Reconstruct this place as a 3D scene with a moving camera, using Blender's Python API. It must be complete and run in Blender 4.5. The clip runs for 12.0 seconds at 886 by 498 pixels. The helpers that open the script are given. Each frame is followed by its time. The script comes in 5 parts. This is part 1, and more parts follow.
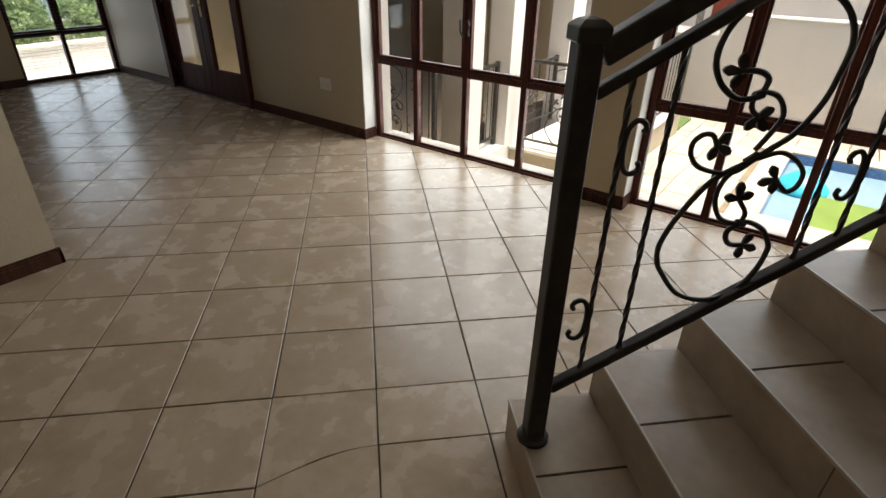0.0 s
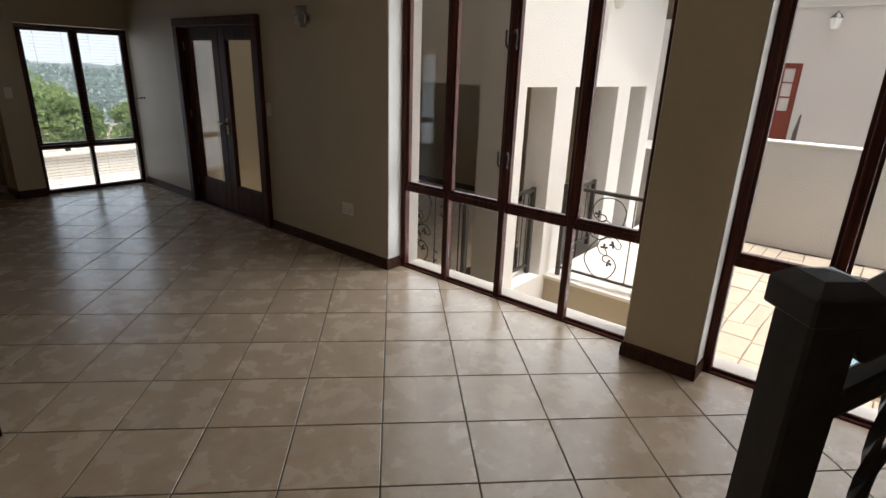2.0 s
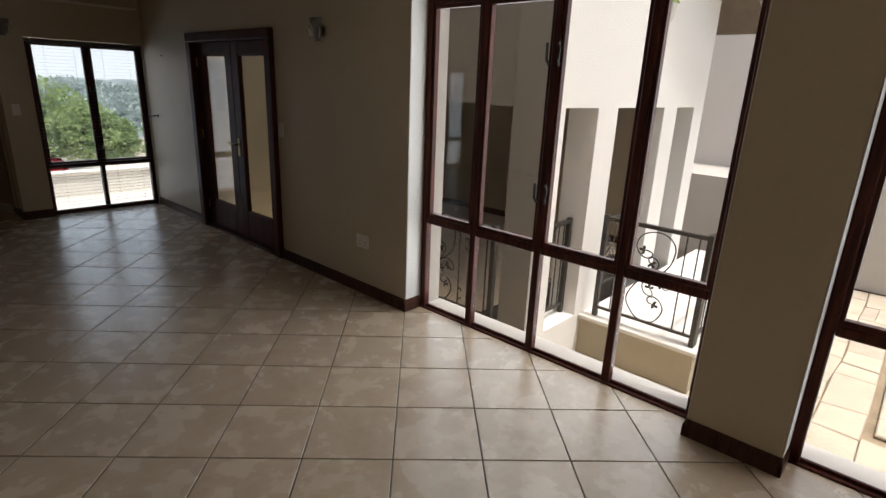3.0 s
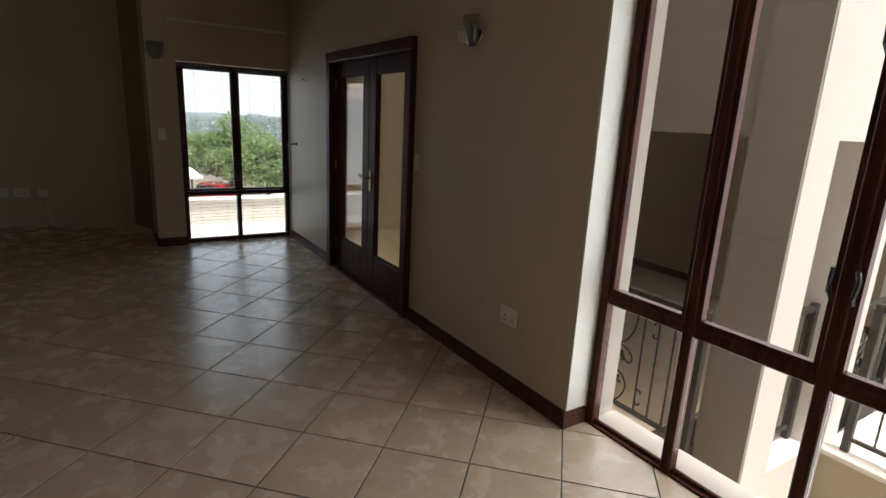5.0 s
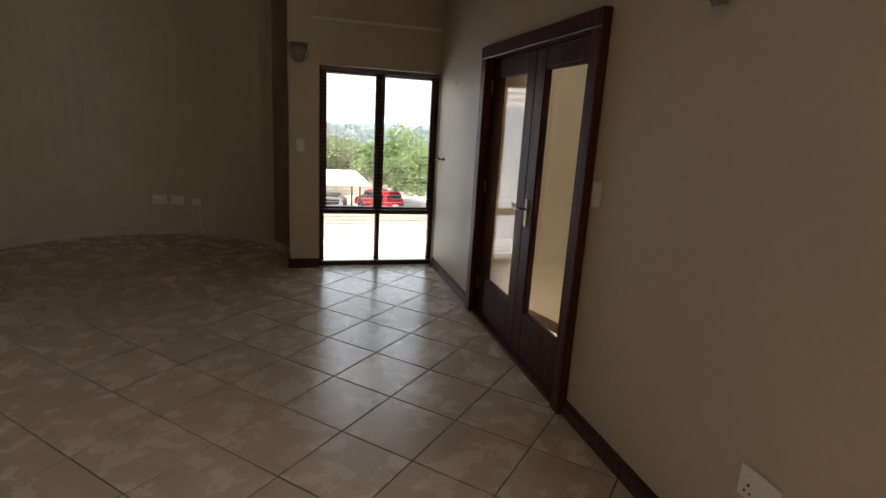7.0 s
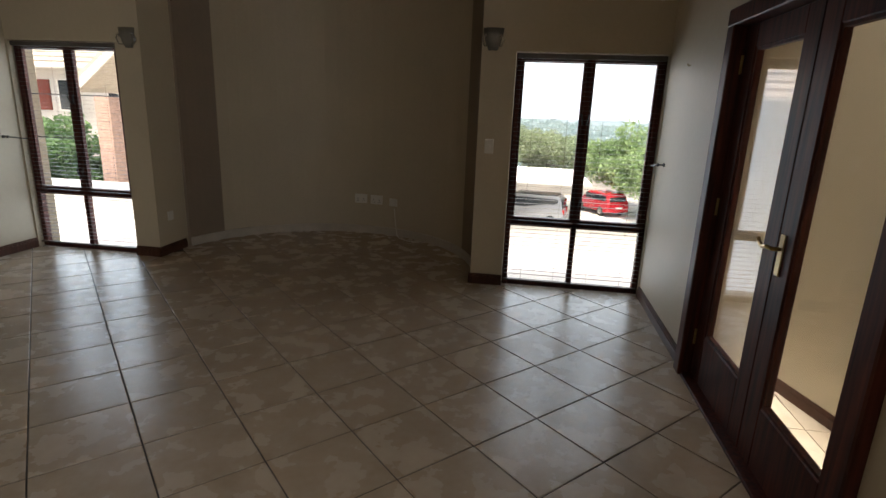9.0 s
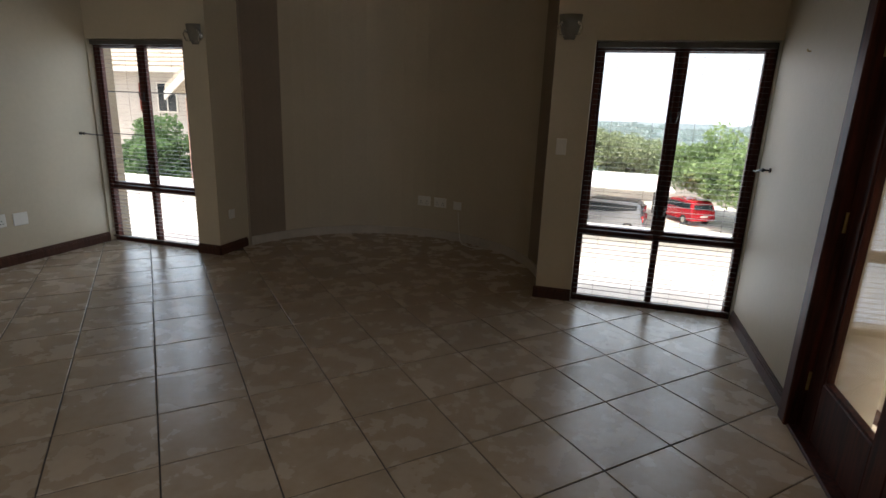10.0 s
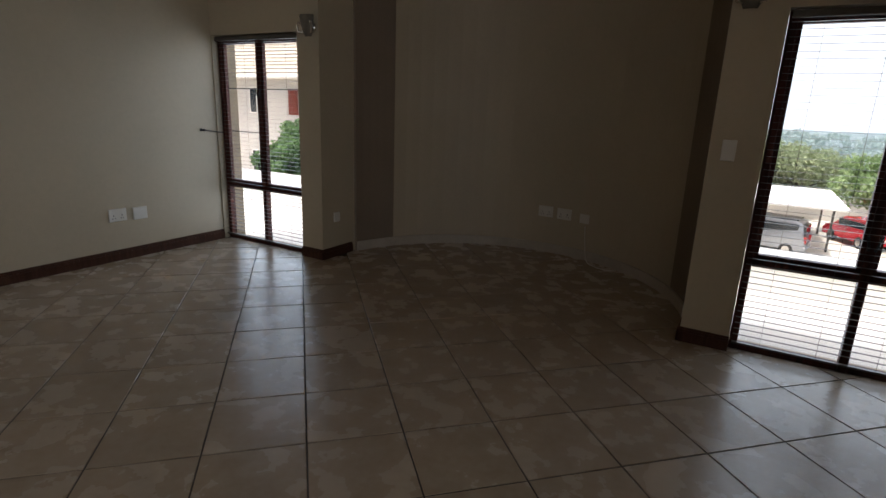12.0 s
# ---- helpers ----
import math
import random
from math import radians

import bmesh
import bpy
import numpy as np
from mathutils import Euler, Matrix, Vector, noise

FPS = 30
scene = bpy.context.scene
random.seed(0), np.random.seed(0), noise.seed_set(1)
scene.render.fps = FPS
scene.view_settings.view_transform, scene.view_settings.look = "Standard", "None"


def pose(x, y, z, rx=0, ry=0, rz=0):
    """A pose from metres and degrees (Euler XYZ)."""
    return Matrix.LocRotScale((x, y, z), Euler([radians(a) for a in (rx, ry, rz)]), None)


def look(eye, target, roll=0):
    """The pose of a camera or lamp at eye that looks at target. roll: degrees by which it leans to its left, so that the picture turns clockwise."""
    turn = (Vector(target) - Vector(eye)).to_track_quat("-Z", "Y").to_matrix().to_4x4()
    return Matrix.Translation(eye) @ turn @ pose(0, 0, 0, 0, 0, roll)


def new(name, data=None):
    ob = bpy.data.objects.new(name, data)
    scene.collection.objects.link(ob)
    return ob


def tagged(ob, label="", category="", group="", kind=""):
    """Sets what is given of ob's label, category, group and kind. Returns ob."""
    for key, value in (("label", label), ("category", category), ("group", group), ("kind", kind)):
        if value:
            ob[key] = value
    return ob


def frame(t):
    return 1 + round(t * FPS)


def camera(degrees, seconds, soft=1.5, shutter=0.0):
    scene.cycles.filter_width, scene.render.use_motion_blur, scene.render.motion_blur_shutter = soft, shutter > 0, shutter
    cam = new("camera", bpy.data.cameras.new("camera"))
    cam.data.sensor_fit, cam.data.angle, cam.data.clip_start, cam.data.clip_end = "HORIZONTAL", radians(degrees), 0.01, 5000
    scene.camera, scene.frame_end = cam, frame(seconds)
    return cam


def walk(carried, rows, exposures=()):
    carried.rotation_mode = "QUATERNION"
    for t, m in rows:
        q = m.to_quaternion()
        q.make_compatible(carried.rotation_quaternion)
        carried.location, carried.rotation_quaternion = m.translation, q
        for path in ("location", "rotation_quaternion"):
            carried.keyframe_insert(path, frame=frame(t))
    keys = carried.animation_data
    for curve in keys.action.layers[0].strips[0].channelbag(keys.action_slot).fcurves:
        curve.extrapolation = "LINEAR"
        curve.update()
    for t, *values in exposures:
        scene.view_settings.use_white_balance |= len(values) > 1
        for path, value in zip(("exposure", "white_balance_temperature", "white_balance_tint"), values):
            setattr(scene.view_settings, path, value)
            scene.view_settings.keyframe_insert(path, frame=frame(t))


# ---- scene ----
cam = camera(79.4, 12.0)

PATH = [
    (0, (0.017, -0.011, 1.529), (1.418, 1.026, 0.55), 1.1),
    (0.5, (0.125, 0.08, 1.556), (1.553, 1.152, 0.655), 1.3),
    (1, (0.243, 0.16, 1.57), (1.693, 1.283, 0.773), 1.7),
    (1.5, (0.368, 0.282, 1.578), (1.823, 1.452, 0.862), 1.9),
    (2, (0.511, 0.442, 1.595), (1.974, 1.644, 0.952), 2.1),
    (2.5, (0.716, 0.614, 1.613), (2.171, 1.843, 1.002), 2.1),
    (4.5, (1.415, 1.45, 1.49), (2.557, 3.009, 0.973), 2.9),
    (5, (1.576, 1.744, 1.476), (2.624, 3.379, 0.998), 2.9),
    (5.5, (1.743, 2.043, 1.464), (2.679, 3.749, 1.001), 3.1),
    (6, (1.862, 2.311, 1.447), (2.679, 4.078, 0.988), 3.2),
    (6.5, (1.959, 2.562, 1.449), (2.645, 4.384, 0.995), 3.3),
    (7, (2.065, 2.797, 1.46), (2.592, 4.67, 0.994), 3.3),
    (9, (2.392, 3.569, 1.458), (2.115, 5.483, 0.946), 2.2),
    (9.5, (2.41, 3.759, 1.43), (1.988, 5.645, 0.917), 2.2),
    (10, (2.402, 3.933, 1.415), (1.864, 5.79, 0.902), 2.2),
    (10.5, (2.382, 4.093, 1.396), (1.746, 5.92, 0.886), 2.3),
    (11, (2.359, 4.264, 1.375), (1.613, 6.049, 0.864), 2.3),
    (11.5, (2.312, 4.412, 1.352), (1.463, 6.149, 0.841), 2.2),
    (12, (2.246, 4.556, 1.34), (1.284, 6.234, 0.829), 2.2),
]
walk(cam, [(t, look(eye, target, roll)) for t, eye, target, roll in PATH],
     [(0.0, 0.99, 6500, 10), (1.0, 0.77, 6400, 11.5), (2.5, 0.50, 6350, 13), (4.5, 0.48, 6400, 11.5), (5.0, 0.72, 6450, 11), (5.5, 0.97, 6600, 13),
      (6.5, 1.32, 6700, 14), (7.0, 1.48, 6700, 14), (9.0, 1.46, 6500, 12), (10.5, 1.10, 6300, 13), (12.0, 0.99, 6200, 14)])

# ---- world, sun ----
world = bpy.data.worlds.new("world")
scene.world = world
world.use_nodes = True
nt = world.node_tree
sky = nt.nodes.new("ShaderNodeTexSky")
sky.sky_type = "NISHITA"
sky.sun_disc = False
sky.sun_elevation = radians(74)
sky.sun_rotation = radians(174)
sky.air_density, sky.dust_density, sky.ozone_density = 1.3, 8.0, 1.0
nt.nodes["Background"].inputs["Strength"].default_value = 0.15
nt.links.new(sky.outputs["Color"], nt.nodes["Background"].inputs["Color"])
sun_data = bpy.data.lights.new("sun", "SUN")
sun_data.energy, sun_data.angle, sun_data.color = 2.2, radians(4), (1.0, 0.965, 0.91)
sun = new("sun", sun_data)
sun.matrix_world = look((0.3, -1.75, 6.2), (0, 0, 0))


def window_light(name, at, target, wide, high, watts, colour=(0.93, 0.96, 1.0)):
    """Stands in for the sky's light that falls in through an opening."""
    d = bpy.data.lights.new(name, "AREA")
    d.shape, d.size, d.size_y, d.energy, d.color = "RECTANGLE", wide, high, watts, colour
    o = new(name, d)
    o.matrix_world = look(at, target)
    return o


window_light("window_light_courtyard", (3.63, 2.40, 1.38), (0, 2.40, 1.38), 1.95, 2.6, 34, (0.93, 0.97, 1.0))
window_light("window_light_stairs", (3.63, -0.22, 1.38), (0, -0.22, 1.38), 2.4, 2.6, 23, (0.93, 0.97, 1.0))
window_light("window_light_low_east", (2.84, 8.11, 0.95), (2.84, 0, 0.95), 1.08, 1.75, 4.8, (0.68, 0.83, 1.0))
window_light("window_light_low_west", (-1.71, 8.11, 0.95), (-1.71, 0, 0.95), 1.0, 1.75, 6.6, (0.68, 0.83, 1.0))


# ---- materials ----
def material(name, colour, rough=0.6, metal=0.0, var=0.12, scale=3.0, fine=40.0, bump=0.0, bump_scale=60.0, per_object=0.0, spec=0.5, coat=0.0):
    """Base colour varied by two noises, with fine relief; per_object adds a tone of its own to each piece."""
    m = bpy.data.materials.new(name)
    m.use_nodes = True
    n, l = m.node_tree.nodes, m.node_tree.links
    b = n["Principled BSDF"]
    b.inputs["Roughness"].default_value, b.inputs["Metallic"].default_value = rough, metal
    b.inputs["Specular IOR Level"].default_value = spec
    b.inputs["Coat Weight"].default_value = coat
    geo = n.new("ShaderNodeNewGeometry")
    big, small = n.new("ShaderNodeTexNoise"), n.new("ShaderNodeTexNoise")
    big.inputs["Scale"].default_value, small.inputs["Scale"].default_value = scale, fine
    big.inputs["Detail"].default_value, small.inputs["Detail"].default_value = 5, 3
    for t in (big, small):
        l.new(geo.outputs["Position"], t.inputs["Vector"])
    add = n.new("ShaderNodeMath")
    add.operation = "MULTIPLY_ADD"
    l.new(small.outputs["Fac"], add.inputs[0])
    add.inputs[1].default_value = 0.4
    l.new(big.outputs["Fac"], add.inputs[2])
    last = add
    if per_object:
        info = n.new("ShaderNodeObjectInfo")
        more = n.new("ShaderNodeMath")
        more.operation = "MULTIPLY_ADD"
        l.new(info.outputs["Random"], more.inputs[0])
        more.inputs[1].default_value = per_object
        l.new(add.outputs[0], more.inputs[2])
        last = more
    ramp = n.new("ShaderNodeMapRange")
    ramp.inputs["From Min"].default_value, ramp.inputs["From Max"].default_value = 0.45, 0.95 + per_object
    ramp.inputs["To Min"].default_value, ramp.inputs["To Max"].default_value = 1 - var, 1 + var
    l.new(last.outputs[0], ramp.inputs["Value"])
    mul = n.new("ShaderNodeVectorMath")
    mul.operation = "SCALE"
    mul.inputs[0].default_value = colour
    l.new(ramp.outputs["Result"], mul.inputs["Scale"])
    l.new(mul.outputs["Vector"], b.inputs["Base Color"])
    if bump:
        relief = n.new("ShaderNodeTexNoise")
        relief.inputs["Scale"].default_value = bump_scale
        l.new(geo.outputs["Position"], relief.inputs["Vector"])
        bm_node = n.new("ShaderNodeBump")
        bm_node.inputs["Strength"].default_value = bump
        bm_node.inputs["Distance"].default_value = 0.01
        l.new(relief.outputs["Fac"], bm_node.inputs["Height"])
        l.new(bm_node.outputs["Normal"], b.inputs["Normal"])
    return m


def tile_material(name, low, mid, high, rough):
    """Glazed ceramic with cloudy brown-grey mottling."""
    m = bpy.data.materials.new(name)
    m.use_nodes = True
    n, l = m.node_tree.nodes, m.node_tree.links
    b = n["Principled BSDF"]
    geo, info = n.new("ShaderNodeNewGeometry"), n.new("ShaderNodeObjectInfo")
    shift = n.new("ShaderNodeVectorMath")
    shift.operation = "MULTIPLY_ADD"
    both = n.new("ShaderNodeMath")
    both.operation = "ADD"
    l.new(info.outputs["Random"], both.inputs[0])
    l.new(geo.outputs["Random Per Island"], both.inputs[1])
    l.new(both.outputs[0], shift.inputs[0])
    shift.inputs[1].default_value = (7.0, 5.0, 3.0)
    l.new(geo.outputs["Position"], shift.inputs[2])
    a, c = n.new("ShaderNodeTexNoise"), n.new("ShaderNodeTexNoise")
    a.inputs["Scale"].default_value, a.inputs["Detail"].default_value, a.inputs["Roughness"].default_value = 6.0, 4, 0.55
    a.inputs["Distortion"].default_value = 0.0
    c.inputs["Scale"].default_value, c.inputs["Detail"].default_value = 28.0, 4
    for t in (a, c):
        l.new(shift.outputs["Vector"], t.inputs["Vector"])
    mix = n.new("ShaderNodeMath")
    mix.operation = "MULTIPLY_ADD"
    l.new(c.outputs["Fac"], mix.inputs[0])
    mix.inputs[1].default_value = 0.35
    l.new(a.outputs["Fac"], mix.inputs[2])
    ramp = n.new("ShaderNodeValToRGB")
    ramp.color_ramp.elements[0].position, ramp.color_ramp.elements[0].color = 0.30, (*low, 1)
    ramp.color_ramp.elements[1].position, ramp.color_ramp.elements[1].color = 1.0, (*high, 1)
    ramp.color_ramp.elements.new(0.67).color = (*mid, 1)
    l.new(mix.outputs[0], ramp.inputs["Fac"])
    tone = n.new("ShaderNodeMapRange")
    tone.inputs["To Min"].default_value, tone.inputs["To Max"].default_value = 0.92, 1.08
    tone.inputs["From Max"].default_value = 2.0
    l.new(both.outputs[0], tone.inputs["Value"])
    mul = n.new("ShaderNodeVectorMath")
    mul.operation = "SCALE"
    l.new(ramp.outputs["Color"], mul.inputs[0])
    l.new(tone.outputs["Result"], mul.inputs["Scale"])
    l.new(mul.outputs["Vector"], b.inputs["Base Color"])
    r = n.new("ShaderNodeMapRange")
    r.inputs["To Min"].default_value, r.inputs["To Max"].default_value = rough - 0.03, rough + 0.05
    l.new(a.outputs["Fac"], r.inputs["Value"])
    l.new(r.outputs["Result"], b.inputs["Roughness"])
    bump = n.new("ShaderNodeBump")
    bump.inputs["Strength"].default_value, bump.inputs["Distance"].default_value = 0.03, 0.004
    l.new(a.outputs["Fac"], bump.inputs["Height"])
    l.new(bump.outputs["Normal"], b.inputs["Normal"])
    return m


def wood_material(name, dark, light, rough=0.46):
    """Stained hardwood with long grain."""
    m = bpy.data.materials.new(name)
    m.use_nodes = True
    n, l = m.node_tree.nodes, m.node_tree.links
    b = n["Principled BSDF"]
    geo, stretch = n.new("ShaderNodeNewGeometry"), n.new("ShaderNodeVectorMath")
    stretch.operation = "MULTIPLY"
    stretch.inputs[1].default_value = (45, 45, 3)
    l.new(geo.outputs["Position"], stretch.inputs[0])
    t = n.new("ShaderNodeTexNoise")
    t.inputs["Scale"].default_value, t.inputs["Detail"].default_value = 1.0, 4
    l.new(stretch.outputs["Vector"], t.inputs["Vector"])
    ramp = n.new("ShaderNodeValToRGB")
    ramp.color_ramp.elements[0].position, ramp.color_ramp.elements[0].color = 0.3, (*dark, 1)
    ramp.color_ramp.elements[1].position, ramp.color_ramp.elements[1].color = 0.75, (*light, 1)
    l.new(t.outputs["Fac"], ramp.inputs["Fac"])
    l.new(ramp.outputs["Color"], b.inputs["Base Color"])
    b.inputs["Roughness"].default_value = rough
    b.inputs["Specular IOR Level"].default_value = 0.14
    bump = n.new("ShaderNodeBump")
    bump.inputs["Strength"].default_value, bump.inputs["Distance"].default_value = 0.15, 0.002
    l.new(t.outputs["Fac"], bump.inputs["Height"])
    l.new(bump.outputs["Normal"], b.inputs["Normal"])
    return m


def glass_material(name, tint=(0.97, 0.98, 0.97)):
    """Thin clear pane: mostly see-through, with a mirror's sheen by angle."""
    m = bpy.data.materials.new(name)
    m.use_nodes = True
    n, l = m.node_tree.nodes, m.node_tree.links
    n.remove(n["Principled BSDF"])
    clear, shine, mix, fres = n.new("ShaderNodeBsdfTransparent"), n.new("ShaderNodeBsdfGlossy"), n.new("ShaderNodeMixShader"), n.new("ShaderNodeLayerWeight")
    clear.inputs["Color"].default_value = (*tint, 1)
    shine.inputs["Roughness"].default_value = 0.01
    fres.inputs["Blend"].default_value = 0.5
    power, level = n.new("ShaderNodeMath"), n.new("ShaderNodeMath")
    power.operation, level.operation = "POWER", "MULTIPLY_ADD"
    power.inputs[1].default_value = 5.0
    l.new(fres.outputs["Facing"], power.inputs[0])
    l.new(power.outputs[0], level.inputs[0])
    level.inputs[1].default_value, level.inputs[2].default_value = 0.9, 0.035
    l.new(level.outputs[0], mix.inputs["Fac"])
    l.new(clear.outputs["BSDF"], mix.inputs[1])
    l.new(shine.outputs["BSDF"], mix.inputs[2])
    l.new(mix.outputs["Shader"], n["Material Output"].inputs["Surface"])
    return m


CREAM = material("cream_wall_paint", (0.46, 0.385, 0.272), 0.55, var=0.06, scale=1.2, fine=30, bump=0.12, bump_scale=90)
PALECREAM = material("pale_cream_wall_paint", (0.50, 0.45, 0.34), 0.6, var=0.05, scale=1.2, fine=30, bump=0.12, bump_scale=90)
TAUPE = material("taupe_wall_surface", (0.225, 0.17, 0.12), 0.6, var=0.08, scale=1.5, bump=0.12, bump_scale=90)
REVEAL = material("white_reveal_paint", (0.62, 0.60, 0.56), 0.55, var=0.05, scale=2, bump=0.15, bump_scale=80)
PLASTER = material("white_plaster", (0.79, 0.775, 0.745), 0.8, var=0.07, scale=0.8, fine=20, bump=0.25, bump_scale=70)
GREYPLASTER = material("grey_beige_plaster", (0.50, 0.465, 0.42), 0.85, var=0.08, scale=0.7, fine=20, bump=0.3, bump_scale=60)
TANPLASTER = material("tan_plaster", (0.40, 0.345, 0.25), 0.85, var=0.1, scale=1.5, fine=20, bump=0.3, bump_scale=60)
# darker grey: the arcade side's painted shade, and the garden house's own plaster
SHADEGREY = material("shade_and_grey_plaster", (0.35, 0.325, 0.285), 0.85, var=0.08, scale=0.7, fine=20, bump=0.3, bump_scale=60)
PATIOPAINT = material("tan_patio_paint", (0.42, 0.335, 0.225), 0.7, var=0.07, scale=1.0, fine=20, bump=0.2, bump_scale=70)
HAZE = bpy.data.materials.new("white_hazy_sky")
HAZE.use_nodes = True
HAZE.node_tree.nodes["Principled BSDF"].inputs["Base Color"].default_value = (0, 0, 0, 1)
HAZE.node_tree.nodes["Principled BSDF"].inputs["Emission Color"].default_value = (0.88, 0.94, 1.0, 1)
HAZE.node_tree.nodes["Principled BSDF"].inputs["Emission Strength"].default_value = 0.82
CEILING = material("cream_ceiling_paint", (0.44, 0.385, 0.30), 0.8, var=0.04)
TILE = tile_material("beige_ceramic_tile", (0.335, 0.247, 0.162), (0.422, 0.329, 0.235), (0.490, 0.398, 0.300), 0.26)
STEPTILE = tile_material("brown_step_tile", (0.25, 0.185, 0.13), (0.34, 0.262, 0.19), (0.41, 0.325, 0.245), 0.34)
SKIRTTILE = tile_material("pale_skirting_tile", (0.36, 0.31, 0.25), (0.46, 0.40, 0.33), (0.54, 0.48, 0.40), 0.3)
GROUT = material("dark_grout", (0.045, 0.035, 0.028), 0.9, var=0.25, scale=5)
WOOD = wood_material("dark_mahogany", (0.026, 0.009, 0.007), (0.105, 0.028, 0.017))
SKIRTWOOD = wood_material("brown_skirting_wood", (0.04, 0.017, 0.011), (0.095, 0.042, 0.026), 0.4)
IRON = material("black_wrought_iron", (0.030, 0.025, 0.023), 0.48, metal=0.2, var=0.3, scale=20, bump=0.06, bump_scale=60)
IRONGREY = material("dark_grey_iron", (0.05, 0.045, 0.04), 0.5, metal=0.3, var=0.25, scale=20)
GLASS = glass_material("clear_glass")
BRASS = material("aged_brass", (0.36, 0.25, 0.10), 0.3, metal=0.9, var=0.25, scale=30)
CHROME = material("brushed_steel", (0.55, 0.54, 0.52), 0.25, metal=1.0, var=0.1, scale=30)
FROST = material("frosted_glass", (0.72, 0.71, 0.67), 0.35, var=0.05, scale=20)
SMOKE = material("smoky_glass", (0.14, 0.125, 0.10), 0.12, var=0.1, scale=30, coat=0.4)
PLASTIC = material("white_plastic", (0.66, 0.63, 0.57), 0.4, var=0.03, scale=12)
DARKHOLE = material("black_plastic", (0.02, 0.02, 0.02), 0.5, var=0.1)
SLAT = material("brown_blind_slat", (0.07, 0.055, 0.043), 0.45, var=0.15, scale=15)
STONE = material("sandstone_paver", (0.50, 0.43, 0.335), 0.85, var=0.24, scale=4, fine=45, bump=0.5, bump_scale=40, per_object=0.35)
JOINT = material("paving_joint", (0.27, 0.21, 0.14), 0.95, var=0.25, scale=6)
EARTH = material("driveway_concrete", (0.58, 0.54, 0.47), 0.95, var=0.18, scale=0.4, fine=9, bump=0.3)
TERRACE = material("pale_terrace_floor", (0.70, 0.68, 0.63), 0.7, var=0.08, scale=2)
PATIOTILE = tile_material("patio_tile", (0.44, 0.36, 0.26), (0.56, 0.47, 0.35), (0.64, 0.55, 0.43), 0.4)
REDWOOD = wood_material("red_door_wood", (0.13, 0.025, 0.015), (0.22, 0.05, 0.03), 0.5)
# clay tile paled by white haze and glare painted into its colour
PALETILE = material("haze_washed_clay_tile", (0.47, 0.41, 0.33), 0.85, var=0.22, scale=2, per_object=0.25)
ROOFTILE = material("orange_clay_tile", (0.53, 0.40, 0.29), 0.8, var=0.25, scale=2, per_object=0.2)
BRICK = material("red_face_brick", (0.45, 0.29, 0.22), 0.85, var=0.3, scale=8, fine=40)


def leaf_material(name, dark, light):
    """Leaves that let some light through."""
    m = bpy.data.materials.new(name)
    m.use_nodes = True
    n, l = m.node_tree.nodes, m.node_tree.links
    n.remove(n["Principled BSDF"])
    geo, t, ramp = n.new("ShaderNodeNewGeometry"), n.new("ShaderNodeTexNoise"), n.new("ShaderNodeValToRGB")
    t.inputs["Scale"].default_value, t.inputs["Detail"].default_value = 1.3, 4
    l.new(geo.outputs["Position"], t.inputs["Vector"])
    ramp.color_ramp.elements[0].position, ramp.color_ramp.elements[0].color = 0.32, (*dark, 1)
    ramp.color_ramp.elements[1].position, ramp.color_ramp.elements[1].color = 0.68, (*light, 1)
    l.new(t.outputs["Fac"], ramp.inputs["Fac"])
    d, tr, mix = n.new("ShaderNodeBsdfDiffuse"), n.new("ShaderNodeBsdfTranslucent"), n.new("ShaderNodeMixShader")
    mix.inputs["Fac"].default_value = 0.4
    for q in (d, tr):
        l.new(ramp.outputs["Color"], q.inputs["Color"])
    l.new(d.outputs["BSDF"], mix.inputs[1])
    l.new(tr.outputs["BSDF"], mix.inputs[2])
    l.new(mix.outputs["Shader"], n["Material Output"].inputs["Surface"])
    return m


LEAF = leaf_material("green_leaf", (0.21, 0.30, 0.13), (0.40, 0.50, 0.25))
LEAF2 = leaf_material("olive_leaf", (0.24, 0.29, 0.16), (0.39, 0.44, 0.27))
# far leaves: air haze is painted in as a pale blue-green
HAZELEAF = leaf_material("haze_painted_leaf", (0.30, 0.37, 0.35), (0.40, 0.47, 0.46))
BUSH = leaf_material("deep_green_leaf", (0.08, 0.15, 0.06), (0.19, 0.29, 0.12))
# scrub on the far slope, its green greyed by painted-in haze
SCRUB = material("haze_tinted_scrub", (0.22, 0.27, 0.245), 0.95, var=0.3, scale=0.05, fine=0.4)
BARK = material("grey_bark", (0.12, 0.09, 0.065), 0.9, var=0.3, scale=10, bump=0.6, bump_scale=30)
GRASS = material("lawn_grass", (0.10, 0.16, 0.04), 0.9, var=0.35, scale=6, fine=120, bump=0.6, bump_scale=200)
COVER = material("green_pool_cover", (0.16, 0.24, 0.035), 0.6, var=0.15, scale=3)
BLUETILE = material("blue_mosaic", (0.07, 0.16, 0.34), 0.25, var=0.45, scale=30, fine=60)
CYAN = material("cyan_plastic", (0.04, 0.50, 0.62), 0.35, var=0.06)
REDPAINT = material("red_car_paint", (0.42, 0.015, 0.025), 0.25, var=0.05, coat=0.6)
SILVERPAINT = material("silver_car_paint", (0.30, 0.31, 0.33), 0.3, metal=0.5, var=0.05, coat=0.6)
CARGLASS = material("dark_car_glass", (0.02, 0.025, 0.03), 0.08, var=0.05)
TYRE = material("black_rubber", (0.02, 0.02, 0.02), 0.8, var=0.2)
LAMPRED = material("red_lamp_lens", (0.35, 0.01, 0.01), 0.2, var=0.05)
